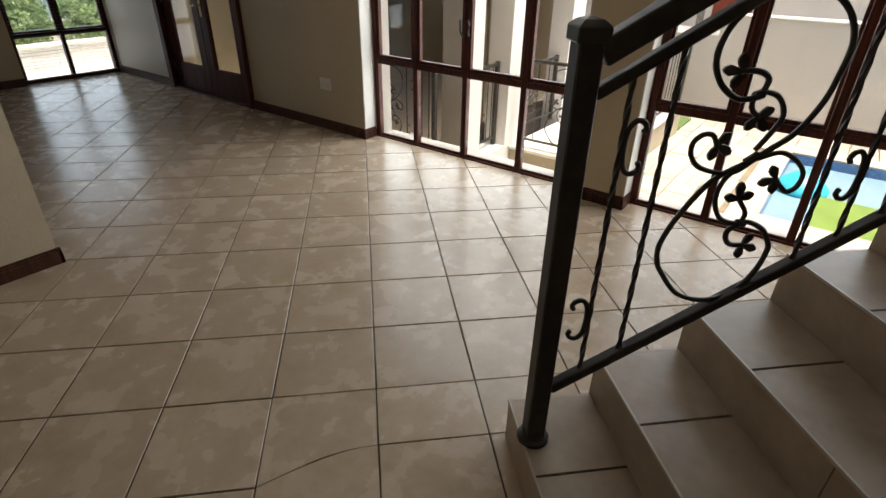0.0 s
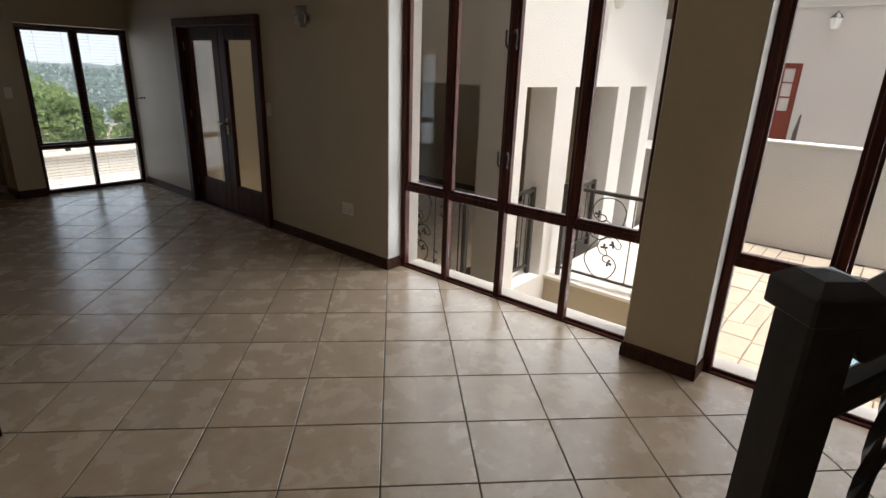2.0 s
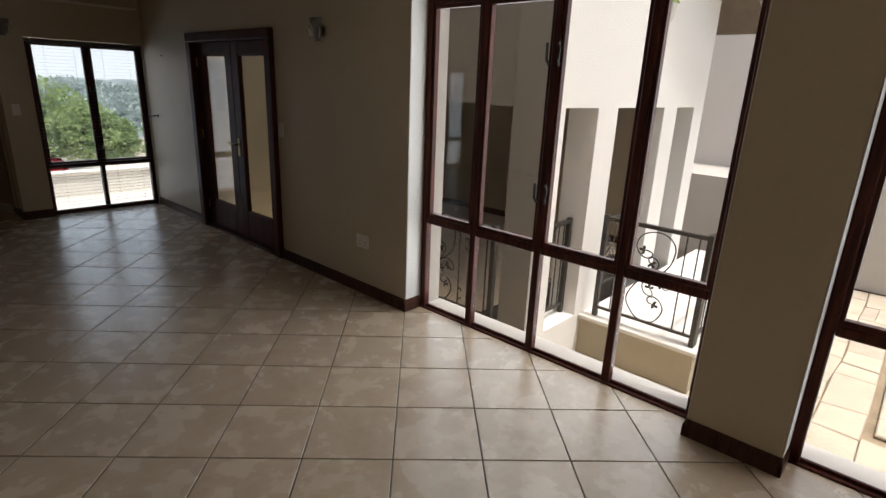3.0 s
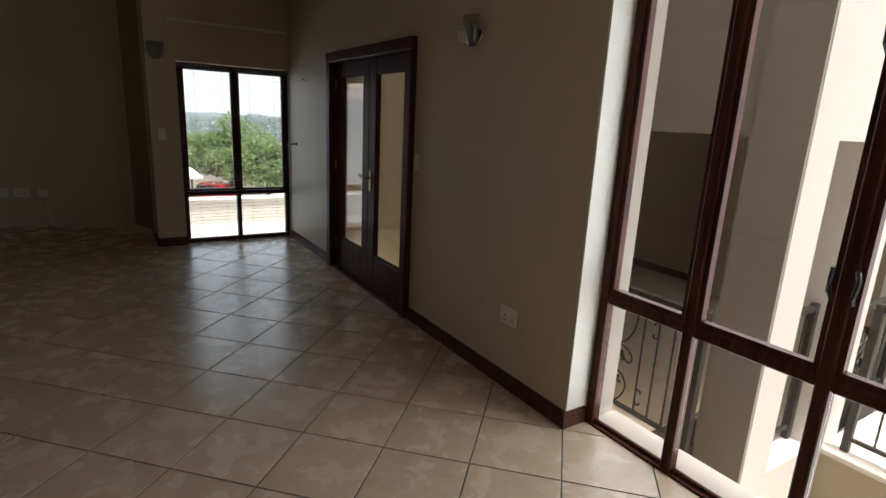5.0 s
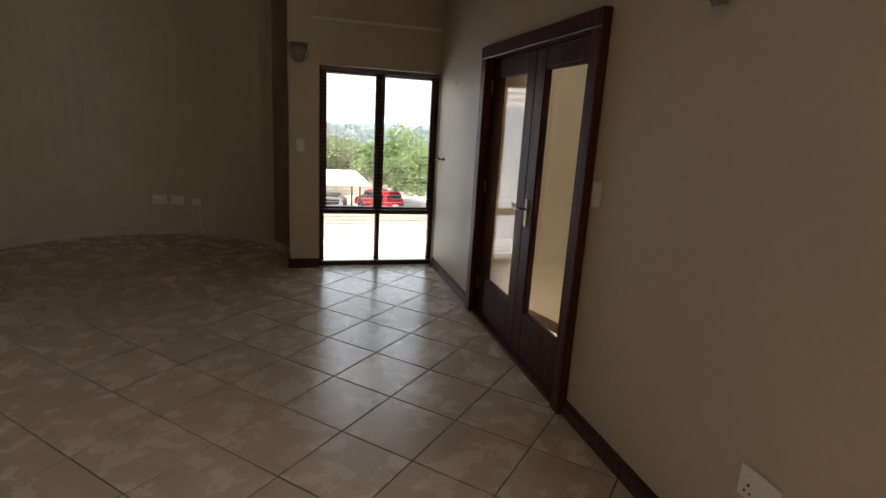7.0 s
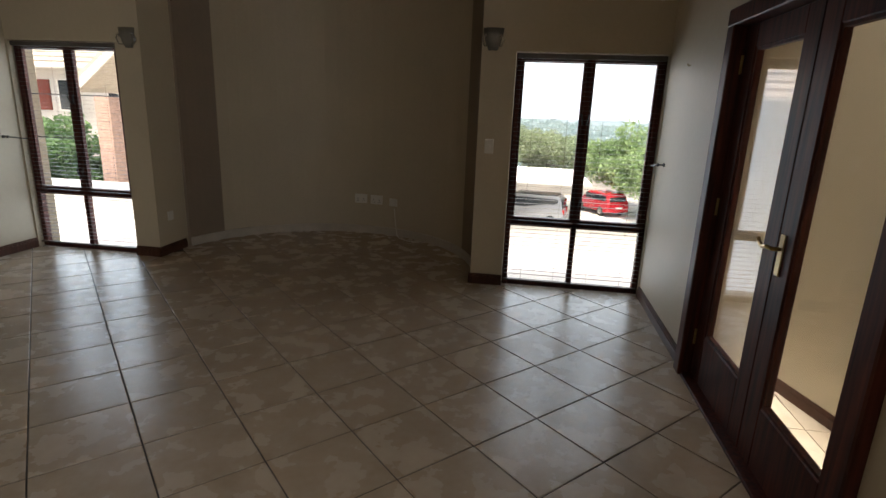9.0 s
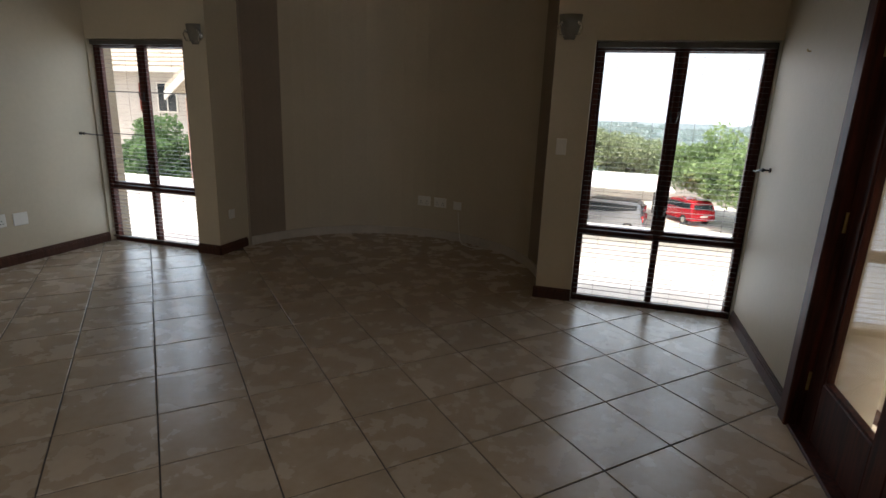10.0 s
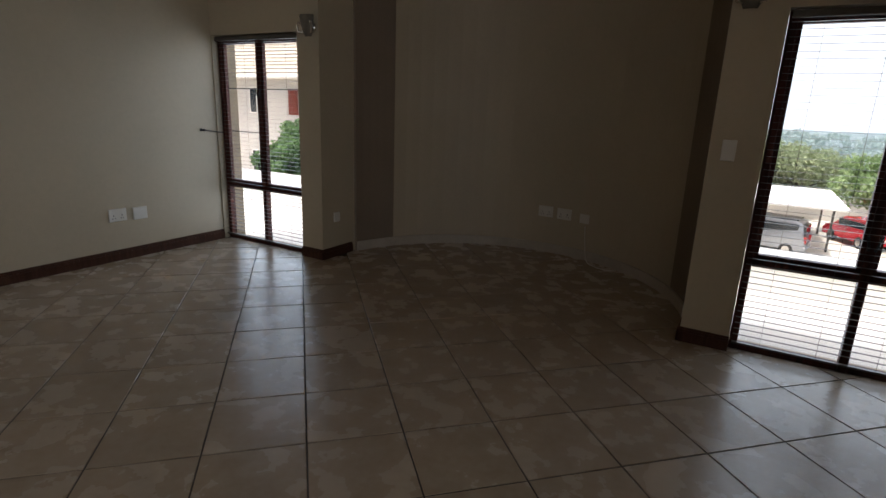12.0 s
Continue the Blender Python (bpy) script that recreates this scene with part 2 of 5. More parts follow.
WATERMAT = material("pool_water", (0.24, 0.36, 0.42), 0.04, var=0.1, scale=3)


# ---- mesh tools ----
def box(bm, x0, x1, y0, y1, z0, z1, chamfer=0.0, turn=0.0, about=(0, 0)):
    g = bmesh.ops.create_cube(bm, size=1.0)["verts"]
    for v in g:
        v.co = Vector(((x0 + x1) / 2 + v.co.x * (x1 - x0), (y0 + y1) / 2 + v.co.y * (y1 - y0), (z0 + z1) / 2 + v.co.z * (z1 - z0)))
    if chamfer:
        edges = list({e for v in g for e in v.link_edges})
        g = bmesh.ops.bevel(bm, geom=edges, offset=chamfer, segments=1, affect="EDGES", profile=0.5)["verts"]
    if turn:
        bmesh.ops.rotate(bm, verts=list(g), cent=(*about, 0), matrix=Matrix.Rotation(radians(turn), 3, "Z"))
    return g


def boxed(*args, **kw):
    bm = bmesh.new()
    box(bm, *args, **kw)
    return bm


def tube(bm, pts, r, sides=6, taper=None):
    """A round bar along the points."""
    pts = [Vector(p) for p in pts]
    rings = []
    up = Vector((0.13, 0.31, 0.94)).normalized()
    for i, p in enumerate(pts):
        d = (pts[min(i + 1, len(pts) - 1)] - pts[max(i - 1, 0)]).normalized()
        a = d.cross(up)
        a = a.normalized() if a.length > 1e-4 else Vector((1, 0, 0))
        b = d.cross(a)
        rr = r * (taper[i] if taper else 1.0)
        rings.append([bm.verts.new(p + rr * (math.cos(k * math.tau / sides) * a + math.sin(k * math.tau / sides) * b)) for k in range(sides)])
    for q, w in zip(rings, rings[1:]):
        for k in range(sides):
            bm.faces.new((q[k], q[(k + 1) % sides], w[(k + 1) % sides], w[k]))
    bm.faces.new(rings[0][::-1])
    bm.faces.new(rings[-1])
    return bm


def tubed(pts, r, sides=6, taper=None):
    return tube(bmesh.new(), pts, r, sides, taper)


def lathe(bm, profile, cx, cy, sides=20):
    """A turned body: profile of (radius, z)."""
    rings = [[bm.verts.new((cx + r * math.cos(k * math.tau / sides), cy + r * math.sin(k * math.tau / sides), z)) for k in range(sides)] for r, z in profile]
    for q, w in zip(rings, rings[1:]):
        for k in range(sides):
            bm.faces.new((q[k], q[(k + 1) % sides], w[(k + 1) % sides], w[k]))
    bm.faces.new(rings[0][::-1])
    bm.faces.new(rings[-1])
    return bm


def prism(bm, outline, z0, z1):
    """An upright prism on a flat outline, drawn anticlockwise."""
    lo, hi = [bm.verts.new((x, y, z0)) for x, y in outline], [bm.verts.new((x, y, z1)) for x, y in outline]
    n = len(outline)
    for k in range(n):
        bm.faces.new((lo[k], lo[(k + 1) % n], hi[(k + 1) % n], hi[k]))
    bm.faces.new(lo[::-1])
    bm.faces.new(hi)
    return bm


def part(name, bm, mat, parent=None, label="", smooth=False):
    bmesh.ops.recalc_face_normals(bm, faces=bm.faces)
    me = bpy.data.meshes.new(name)
    bm.to_mesh(me)
    bm.free()
    me.materials.append(mat)
    if smooth:
        for p in me.polygons:
            p.use_smooth = True
    ob = new(name, me)
    ob.parent = parent
    if label:
        ob["label"] = label
    return ob


def thing(name, label, category, at=(0, 0, 0), group="", kind=""):
    e = new(name)
    e.empty_display_size = 0.1
    e.location = at
    bpy.context.view_layer.update()
    return tagged(e, label, category, group, kind)


def structure(name, bm, mat, label, category):
    return tagged(part(name, bm, mat), label, category, kind="structure")


def pane(bm, name, parent):
    ob = part(name, bm, GLASS, parent, "clear glass pane")
    ob.visible_shadow = False
    return ob


# ---- plan ----
EAST, OUT = 3.41, 3.76          # inner and outer face of the courtyard wall
NORTH, NOUT = 7.97, 8.22        # inner and outer face of the window wall
WEST = -2.25
TOP = 2.95                      # ceiling
YARD = -0.87                    # courtyard paving
PATIO = -0.33                   # covered patio floor
S2 = math.sqrt(0.5)
CX, CY, CR = 0.54, 8.03, 1.5    # round alcove


def arc(a0, a1, r, n):
    return [(CX + r * math.cos(radians(a0 + (a1 - a0) * k / n)), CY + r * math.sin(radians(a0 + (a1 - a0) * k / n))) for k in range(n + 1)]


# walls
bm = bmesh.new()
box(bm, EAST, OUT, 6.67, NORTH - 0.002, -0.3, TOP)
box(bm, EAST, OUT, 3.41, 5.05, -0.3, TOP)
box(bm, EAST, OUT, 5.05, 6.67, 1.98, TOP)
box(bm, EAST, OUT, 5.05, 6.67, -0.3, -0.012)
box(bm, EAST, OUT, 1.0, 1.40, -0.3, TOP)
box(bm, EAST, OUT, -2.6, -1.45, -0.3, TOP)
box(bm, EAST, OUT, 1.40, 3.41, -0.9, -0.012)
box(bm, EAST, OUT, -1.45, 1.0, -0.9, -0.012)
box(bm, EAST, OUT, 1.40, 3.41, 2.72, TOP)
box(bm, EAST, OUT, -1.45, 1.0, 2.72, TOP)
structure("wall_east", bm, CREAM, "cream painted plaster wall with tall window openings", "wall")
bm = bmesh.new()
for y0, y1 in ((3.404, 3.4085), (1.4015, 1.406), (0.994, 0.9985), (-1.4485, -1.444)):
    box(bm, EAST + 0.004, OUT + 0.004, y0, y1, 0.0, 2.72)
structure("window_reveal_trim", bm, REVEAL, "white painted plaster window reveals", "wall")

bm = bmesh.new()
box(bm, 2.0, 2.27, NORTH, NOUT, -0.3, TOP)
box(bm, 2.27, OUT, NORTH, NOUT, 1.900, TOP)
box(bm, 2.27, OUT, NORTH, NOUT, -0.3, -0.004)
box(bm, 3.405, OUT, NORTH, NOUT, -0.004, 1.900)
box(bm, -1.17, -0.93, NORTH, NOUT, -0.3, TOP)
box(bm, WEST - 0.25, -1.17, NORTH, NOUT, 1.900, TOP)
box(bm, WEST - 0.25, -1.17, NORTH, NOUT, -0.3, -0.004)
box(bm, WEST - 0.25, WEST + 0.015, NORTH, NOUT, -0.004, 1.900)
box(bm, 1.99, 2.27, NOUT, 8.40, -0.3, TOP)
box(bm, -1.17, -0.93, NOUT, 8.40, -0.3, TOP)
structure("wall_north", bm, CREAM, "cream painted wall with pilasters beside the windows", "wall")
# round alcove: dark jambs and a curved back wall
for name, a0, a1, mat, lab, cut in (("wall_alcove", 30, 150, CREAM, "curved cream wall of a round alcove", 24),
                                    ("wall_alcove_jamb_east", 14.2, 30, TAUPE, "taupe jamb of the round alcove, darker than its back wall", 5),
                                    ("wall_alcove_jamb_west", 150, 165.8, TAUPE, "taupe jamb of the round alcove, darker than its back wall", 5)):
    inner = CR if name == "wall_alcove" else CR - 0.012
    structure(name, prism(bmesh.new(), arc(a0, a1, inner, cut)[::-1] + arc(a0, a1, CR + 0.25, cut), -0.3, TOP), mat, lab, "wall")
structure("wall_west", boxed(WEST - 0.25, WEST, 3.40, NORTH - 0.002, -0.3, TOP), CREAM, "cream painted side wall with power sockets", "wall")
structure("wall_stub", boxed(WEST - 0.25, 0.78, 3.15, 3.398, -0.3, TOP), CREAM, "cream painted dividing wall ending in a corner", "wall")
bm = bmesh.new()
box(bm, -1.85, -1.6, -2.6, 3.148, -0.3, TOP)
box(bm, -1.6, EAST - 0.002, -2.85, -2.6, -0.3, TOP)
structure("wall_south", bm, CREAM, "plain cream walls of the stair hall", "wall")
structure("ceiling", prism(bmesh.new(), [(WEST - 0.25, -2.85), (OUT, -2.85), (OUT, NOUT), (2.2, NOUT + 0.2)] + arc(14, 166, CR + 0.25, 24) + [(WEST - 0.25, NOUT)], TOP + 0.003, TOP + 0.2), CEILING, "plain cream plaster ceiling", "ceiling")
# eaves out of view, added to shade the tall windows
structure("shade_eaves", prism(bmesh.new(), [(WEST - 0.6, -3.2), (OUT + 0.12, -3.2), (OUT + 0.12, 8.5), (2.6, 8.5)] + arc(10, 170, CR + 0.45, 16) + [(-1.5, 8.5), (WEST - 0.6, 8.5)], TOP + 0.22, TOP + 0.40), GREYPLASTER, "unseen overhanging roof edge added for its shade", "roof")


# skirtings
def skirting(name, runs, mat, label, height=0.09, depth=0.016):
    bm = bmesh.new()
    for x0, y0, x1, y1, side in runs:
        d = Vector((x1 - x0, y1 - y0, 0)).normalized()
        q = Vector((-d.y, d.x, 0)) * side
        for z0, z1, dd in ((0.0, height * 0.7, depth), (height * 0.7, height * 0.86, depth * 0.72), (height * 0.86, height, depth * 0.4)):
            a, b = Vector((x0, y0, 0)), Vector((x1, y1, 0))
            vs = [bm.verts.new(p + Vector((0, 0, z))) for z in (z0, z1) for p in (a, b, b + q * dd, a + q * dd)]
            for f in ((0, 1, 2, 3), (4, 5, 6, 7), (0, 1, 5, 4), (1, 2, 6, 5), (2, 3, 7, 6), (3, 0, 4, 7)):
                bm.faces.new([vs[k] for k in f])
    return structure(name, bm, mat, label, "skirting")


skirting("baseboard_east", [(EAST, 3.40, EAST, 5.048, 1), (EAST, 6.672, EAST, NORTH, 1), (EAST - 0.016, 3.41, EAST + 0.14, 3.41, -1),
                            (EAST, 0.99, EAST, 1.41, 1), (EAST - 0.016, 1.40, EAST + 0.14, 1.40, 1), (EAST - 0.016, 1.0, EAST + 0.14, 1.0, -1)],
         SKIRTWOOD, "dark brown moulded wooden skirting")
skirting("baseboard_north", [(1.984, NORTH, 2.27, NORTH, -1), (2.0, NORTH - 0.016, 2.0, 8.36, 1), (-1.17, NORTH, -0.914, NORTH, -1), (-0.93, NORTH - 0.016, -0.93, 8.36, -1)],
         SKIRTWOOD, "dark brown wooden skirting round the pilasters")
skirting("baseboard_west", [(WEST, 3.42, WEST, NORTH, -1)], SKIRTWOOD, "dark brown wooden skirting")
skirting("baseboard_stub", [(-1.6, 3.15, 0.796, 3.15, -1), (0.78, 3.134, 0.78, 3.41, -1)], SKIRTWOOD, "dark brown wooden skirting round the wall end")

# floor bed and yard
structure("floor", prism(bmesh.new(), [(WEST - 0.1, 3.1), (-1.7, 3.1), (-1.7, -2.7), (EAST + 0.16, -2.7), (EAST + 0.16, NORTH + 0.1), (2.1, NORTH + 0.2)] + arc(8, 172, CR + 0.05, 24) + [(-1.0, NORTH + 0.1), (WEST - 0.1, NORTH + 0.1)], -0.25, -0.004), GROUT, "beige ceramic tiled floor laid diagonally with dark joints", "floor")
FLOOR = bpy.data.objects["floor"]
skirt = structure("baseboard_alcove", prism(bmesh.new(), arc(14.5, 165.5, CR - 0.028, 40)[::-1] + arc(14.5, 165.5, CR - 0.006, 40), 0.0, 0.085), SKIRTTILE, "pale tile skirting round the curved alcove", "skirting")


# ---- tall courtyard windows ----
def tall_window(name, y0, y1, cuts, label):
    """Mahogany window wall: posts, a low transom, a high transom, panes."""
    w = thing(name, label, "window", (EAST + 0.2, (y0 + y1) / 2, 0), kind="structure")
    inv = Matrix.Translation(-w.location)
    x0, x1, z0, z1 = EAST + 0.145, EAST + 0.20, 0.0, 2.715

    def piece(n, bm, mat, lab=""):
        bm.transform(inv)
        return part(n, bm, mat, w, lab)
    piece("sill", boxed(x0 - 0.005, x1 + 0.004, y0 + 0.006, y1 - 0.006, -0.01, 0.012, chamfer=0.004), WOOD)
    piece("outer_ledge", boxed(x1 + 0.0045, OUT + 0.02, y0 + 0.006, y1 - 0.006, -0.03, 0.004, chamfer=0.004), REVEAL, "white plastered outer ledge")
    posts = [y0 + 0.03, *cuts, y1 - 0.03]
    for i, y in enumerate(posts):
        half = 0.024
        piece("post", boxed(x0, x1, y - half, y + half, 0.012, z1, chamfer=0.005), WOOD)
    for a, b in zip(posts, posts[1:]):
        for z, h in ((0.675, 0.05), (2.105, 0.05)):
            piece("transom", boxed(x0 + 0.004, x1 - 0.004, a + 0.0245, b - 0.0245, z - h / 2, z + h / 2, chamfer=0.005), WOOD)
        piece("head", boxed(x0 + 0.004, x1 - 0.004, a + 0.0245, b - 0.0245, z1 - 0.06, z1, chamfer=0.005), WOOD)
        piece("bottom_rail", boxed(x0 + 0.02, x1 - 0.02, a + 0.0245, b - 0.0245, 0.0125, 0.03), WOOD)
        for z, zz in ((0.031, 0.648), (0.702, 2.078), (2.132, z1 - 0.062)):
            if z == 0.702:
                bm = bmesh.new()
                for q in ((a + 0.025, a + 0.044, z, zz), (b - 0.044, b - 0.025, z, zz), (a + 0.044, b - 0.044, z, z + 0.024), (a + 0.044, b - 0.044, zz - 0.024, zz)):
                    box(bm, x0 + 0.012, x1 - 0.008, *q)
                piece("casement_frame", bm, WOOD)
                bm = boxed(x0 + 0.028, x0 + 0.033, a + 0.042, b - 0.042, z + 0.022, zz - 0.022)
            else:
                bm = boxed(x0 + 0.028, x0 + 0.033, a + 0.025, b - 0.025, z, zz)
            bm.transform(inv)
            pane(bm, "pane", w)
    # stays with curled ends on the opening casement
    for z in (1.02, 1.78):
        y = cuts[min(1, len(cuts) - 1)]
        for s in (-1, 1):
            piece("casement_handle", tubed([(x0 - 0.005, y + s * 0.03, z - 0.06), (x0 - 0.025, y + s * 0.036, z - 0.03), (x0 - 0.02, y + s * 0.04, z + 0.02), (x0 - 0.03, y + s * 0.034, z + 0.055)], 0.008), IRON, "dark cast handle")
    return w


tall_window("window_1", 1.40, 3.41, [1.905, 2.432, 2.935], "tall mahogany framed window onto the courtyard")
tall_window("window_2", -1.45, 1.0, [-0.95, -0.47, 0.005, 0.50], "tall mahogany framed window beside the stairs")


# ---- low windows with blinds ----
def low_window(name, x0, x1, label):
    w = thing(name, label, "window", ((x0 + x1) / 2, NORTH + 0.1, 0), kind="structure")
    inv = Matrix.Translation(-w.location)

    def piece(n, bm, mat, lab=""):
        bm.transform(inv)
        return part(n, bm, mat, w, lab)
    ya, yb, top, mid = NORTH + 0.055, NORTH + 0.115, 1.895, (x0 + x1) / 2
    for x in (x0 + 0.022, mid, x1 - 0.022):
        piece("post", boxed(x - 0.022, x + 0.022, ya, yb, 0.0, top, chamfer=0.004), WOOD)
    for a, b in ((x0 + 0.0445, mid - 0.0225), (mid + 0.0225, x1 - 0.0445)):
        for z, h in ((0.02, 0.04), (0.545, 0.05), (top - 0.022, 0.044)):
            piece("rail", boxed(a, b, ya + 0.003, yb - 0.003, z - h / 2, z + h / 2, chamfer=0.004), WOOD)
        for z, zz in ((0.041, 0.519), (0.571, top - 0.045)):
            if z > 0.5:
                bm = bmesh.new()
                for q in ((a, a + 0.022, z, zz), (b - 0.022, b, z, zz)):
                    box(bm, q[0], q[1], ya + 0.012, yb - 0.012, q[2], q[3])
                box(bm, a + 0.022, b - 0.022, ya + 0.012, yb - 0.012, z, z + 0.022)
                box(bm, a + 0.022, b - 0.022, ya + 0.012, yb - 0.012, zz - 0.022, zz)
                piece("casement_frame", bm, WOOD)
            bm = boxed(a, b, yb - 0.035, yb - 0.031, z, zz)
            bm.transform(inv)
            pane(bm, "pane", w)
    for z in (0.75, 1.42):
        for s in (-1, 1):
            piece("casement_handle", tubed([(mid + s * 0.014, ya - 0.004, z - 0.05), (mid + s * 0.02, ya - 0.02, z - 0.02), (mid + s * 0.03, ya - 0.022, z + 0.03)], 0.007), IRON, "dark cast handle")
    # Venetian blind, slats level
    blind = thing("venetian_blind", "brown slatted venetian blind let down with its slats open", "blind", (mid, NORTH + 0.03, 0), "blinds in the low windows")
    back = Matrix.Translation(-blind.location)

    def bit(n, bm, mat, lab=""):
        bm.transform(back)
        return part(n, bm, mat, blind, lab)
    bit("headrail", boxed(x0 + 0.012, x1 - 0.012, NORTH + 0.012, NORTH + 0.047, 1.853, 1.890, chamfer=0.003), SLAT)
    first = None
    z = 1.833
    while z > 0.07:
        if first is None:
            bm = bmesh.new()
            ys = [NORTH + 0.019 + 0.021 * k / 3 for k in range(4)]
            zs = [0, 0.0008, 0.0008, 0]
            lo = [[bm.verts.new((x, y, h + o)) for y, h in zip(ys, zs)] for o in (0, 0.0007) for x in (x0 + 0.014, x1 - 0.014)]
            for k in range(3):
                bm.faces.new((lo[0][k], lo[1][k], lo[1][k + 1], lo[0][k + 1]))
                bm.faces.new((lo[2][k], lo[3][k], lo[3][k + 1], lo[2][k + 1]))
            bm.faces.new((lo[0][0], lo[1][0], lo[3][0], lo[2][0]))
            bm.faces.new((lo[0][3], lo[1][3], lo[3][3], lo[2][3]))
            bm.transform(back)
            first = part("slat", bm, SLAT, blind)
            s = first
        else:
            s = new("slat", first.data)
            s.parent = blind
        s.location = (0, 0, z)
        z -= 0.036
    bit("bottom_rail", boxed(x0 + 0.014, x1 - 0.014, NORTH + 0.018, NORTH + 0.042, 0.045, 0.058), SLAT)
    for f in (0.14, 0.38, 0.62, 0.86):
        x = x0 + (x1 - x0) * f
        bit("ladder_cord", tubed([(x, NORTH + 0.0145, 0.05), (x, NORTH + 0.0145, 1.858)], 0.0011, 4), SLAT)
    return w


low_window("window_3", 2.272, 3.403, "mahogany framed window with two casements over fixed panes")
west_window = low_window("window_4", -2.233, -1.172, "mahogany framed window with two casements over fixed panes")
for x0, x1, z in ((-2.21, -1.19, 1.445), (-2.21, -1.74, 1.05)):
    bm = tubed([(x0, NORTH + 0.13, z), (x1, NORTH + 0.13, z)], 0.005, 6)
    bm.transform(Matrix.Translation(-west_window.location))
    part("security_rod", bm, IRON, west_window, "thin dark rod across the panes")

# ---- double door ----
door = thing("door_1", "closed glazed mahogany double door in its frame", "door", (EAST + 0.05, 5.86, 0), kind="structure")
inv = Matrix.Translation(-door.location)


def door_piece(n, bm, mat, parent=None, lab=""):
    bm.transform(inv)
    return part(n, bm, mat, parent or door, lab)


bm = bmesh.new()
for y0, y1 in ((5.045, 5.135), (6.585, 6.675)):
    box(bm, EAST - 0.045, EAST + 0.10, y0, y1, 0, 1.905, chamfer=0.006)
box(bm, EAST - 0.047, EAST + 0.10, 5.045, 6.675, 1.9055, 1.99, chamfer=0.006)
door_piece("frame", bm, WOOD)
door_piece("threshold", boxed(EAST - 0.03, EAST + 0.14, 5.136, 6.584, 0.0, 0.018, chamfer=0.004), WOOD)
for y0, y1, hand in ((5.138, 5.857, 1), (5.862, 6.582, -1)):
    bm = bmesh.new()
    box(bm, EAST + 0.025, EAST + 0.07, y0, y0 + 0.125, 0.02, 1.902, chamfer=0.004)
    box(bm, EAST + 0.025, EAST + 0.07, y1 - 0.125, y1, 0.02, 1.902, chamfer=0.004)
    box(bm, EAST + 0.026, EAST + 0.069, y0 + 0.125, y1 - 0.125, 0.02, 0.30, chamfer=0.004)
    box(bm, EAST + 0.026, EAST + 0.069, y0 + 0.125, y1 - 0.125, 1.79, 1.902, chamfer=0.004)
    for q in ((y0 + 0.125, y0 + 0.138, 0.30, 1.79), (y1 - 0.138, y1 - 0.125, 0.30, 1.79), (y0 + 0.138, y1 - 0.138, 0.30, 0.313), (y0 + 0.138, y1 - 0.138, 1.777, 1.79)):
        box(bm, EAST + 0.033, EAST + 0.062, *q)
    leaf = door_piece("door_leaf", bm, WOOD)
    g = boxed(EAST + 0.045, EAST + 0.050, y0 + 0.127, y1 - 0.127, 0.302, 1.788)
    g.transform(inv)
    pane(g, "pane", leaf)
    for z in (0.25, 1.0, 1.72):
        y = y0 + 0.002 if hand == 1 else y1 - 0.002
        door_piece("hinge", lathe(bmesh.new(), [(0.007, z - 0.045), (0.007, z + 0.045)], EAST + 0.018, y, 8), BRASS, leaf, "dull brass hinge")
y = 5.815
bm = boxed(EAST + 0.018, EAST + 0.0245, y - 0.02, y + 0.02, 0.85, 1.02, chamfer=0.003)
door_piece("handle_plate", bm, BRASS, None, "aged brass back plate")
door_piece("lever_handle", tubed([(EAST + 0.018, y, 0.96), (EAST - 0.02, y, 0.962), (EAST - 0.028, y + 0.02, 0.965), (EAST - 0.026, y + 0.06, 0.955), (EAST - 0.022, y + 0.10, 0.965), (EAST - 0.02, y + 0.12, 0.978)], 0.0085, 8), BRASS, None, "curved brass lever handle")

# ---- stairs ----
D, W = Vector((S2, -S2, 0)), Vector((-S2, -S2, 0))
FIRST, RISE, RUN, WIDE = Vector((1.246, 0.603, 0)), 0.176, 0.289, 1.25
stairs = thing("stairs", "straight stairs clad in brown ceramic tiles with pale edge trims", "stairs", FIRST, kind="structure")


def slanted(a0, a1, b0, b1, z0, z1):
    """A block that runs a0..a1 up the stairs and b0..b1 across them."""
    bm = bmesh.new()
    c = [D * a + W * b for a, b in ((a0, b0), (a1, b0), (a1, b1), (a0, b1))]
    prism(bm, [(p.x, p.y) for p in c], z0, z1)
    return bm


for k in range(1, 11):
    a, z = (k - 1) * RUN, k * RISE
    part("step", slanted(a + 0.012, a + RUN + 0.012, 0.0125, WIDE, 0.0, z - 0.012), GROUT, stairs)
    part("step_side", slanted(a, a + RUN - 0.001, 0.0, 0.012, 0.0, z), STEPTILE, stairs)
    edge = 0.0125
    for b0, b1 in ((edge, 0.3055), (0.3145, 0.7255), (0.7345, 1.1455), (1.1545, WIDE)):
        part("tread_tile", slanted(a + 0.004, a + RUN + 0.008, b0, b1, z - 0.011, z), STEPTILE, stairs)
    for b0, b1 in ((edge, 0.6205), (0.6235, WIDE)):
        part("riser_tile", slanted(a, a + 0.0115, b0, b1, z - RISE + 0.001, z - 0.011), STEPTILE, stairs)
    part("edge_trim", slanted(a - 0.003, a + 0.0035, 0.0, WIDE, z - 0.008, z + 0.002), SKIRTTILE, stairs, "thin pale tile edge trim")


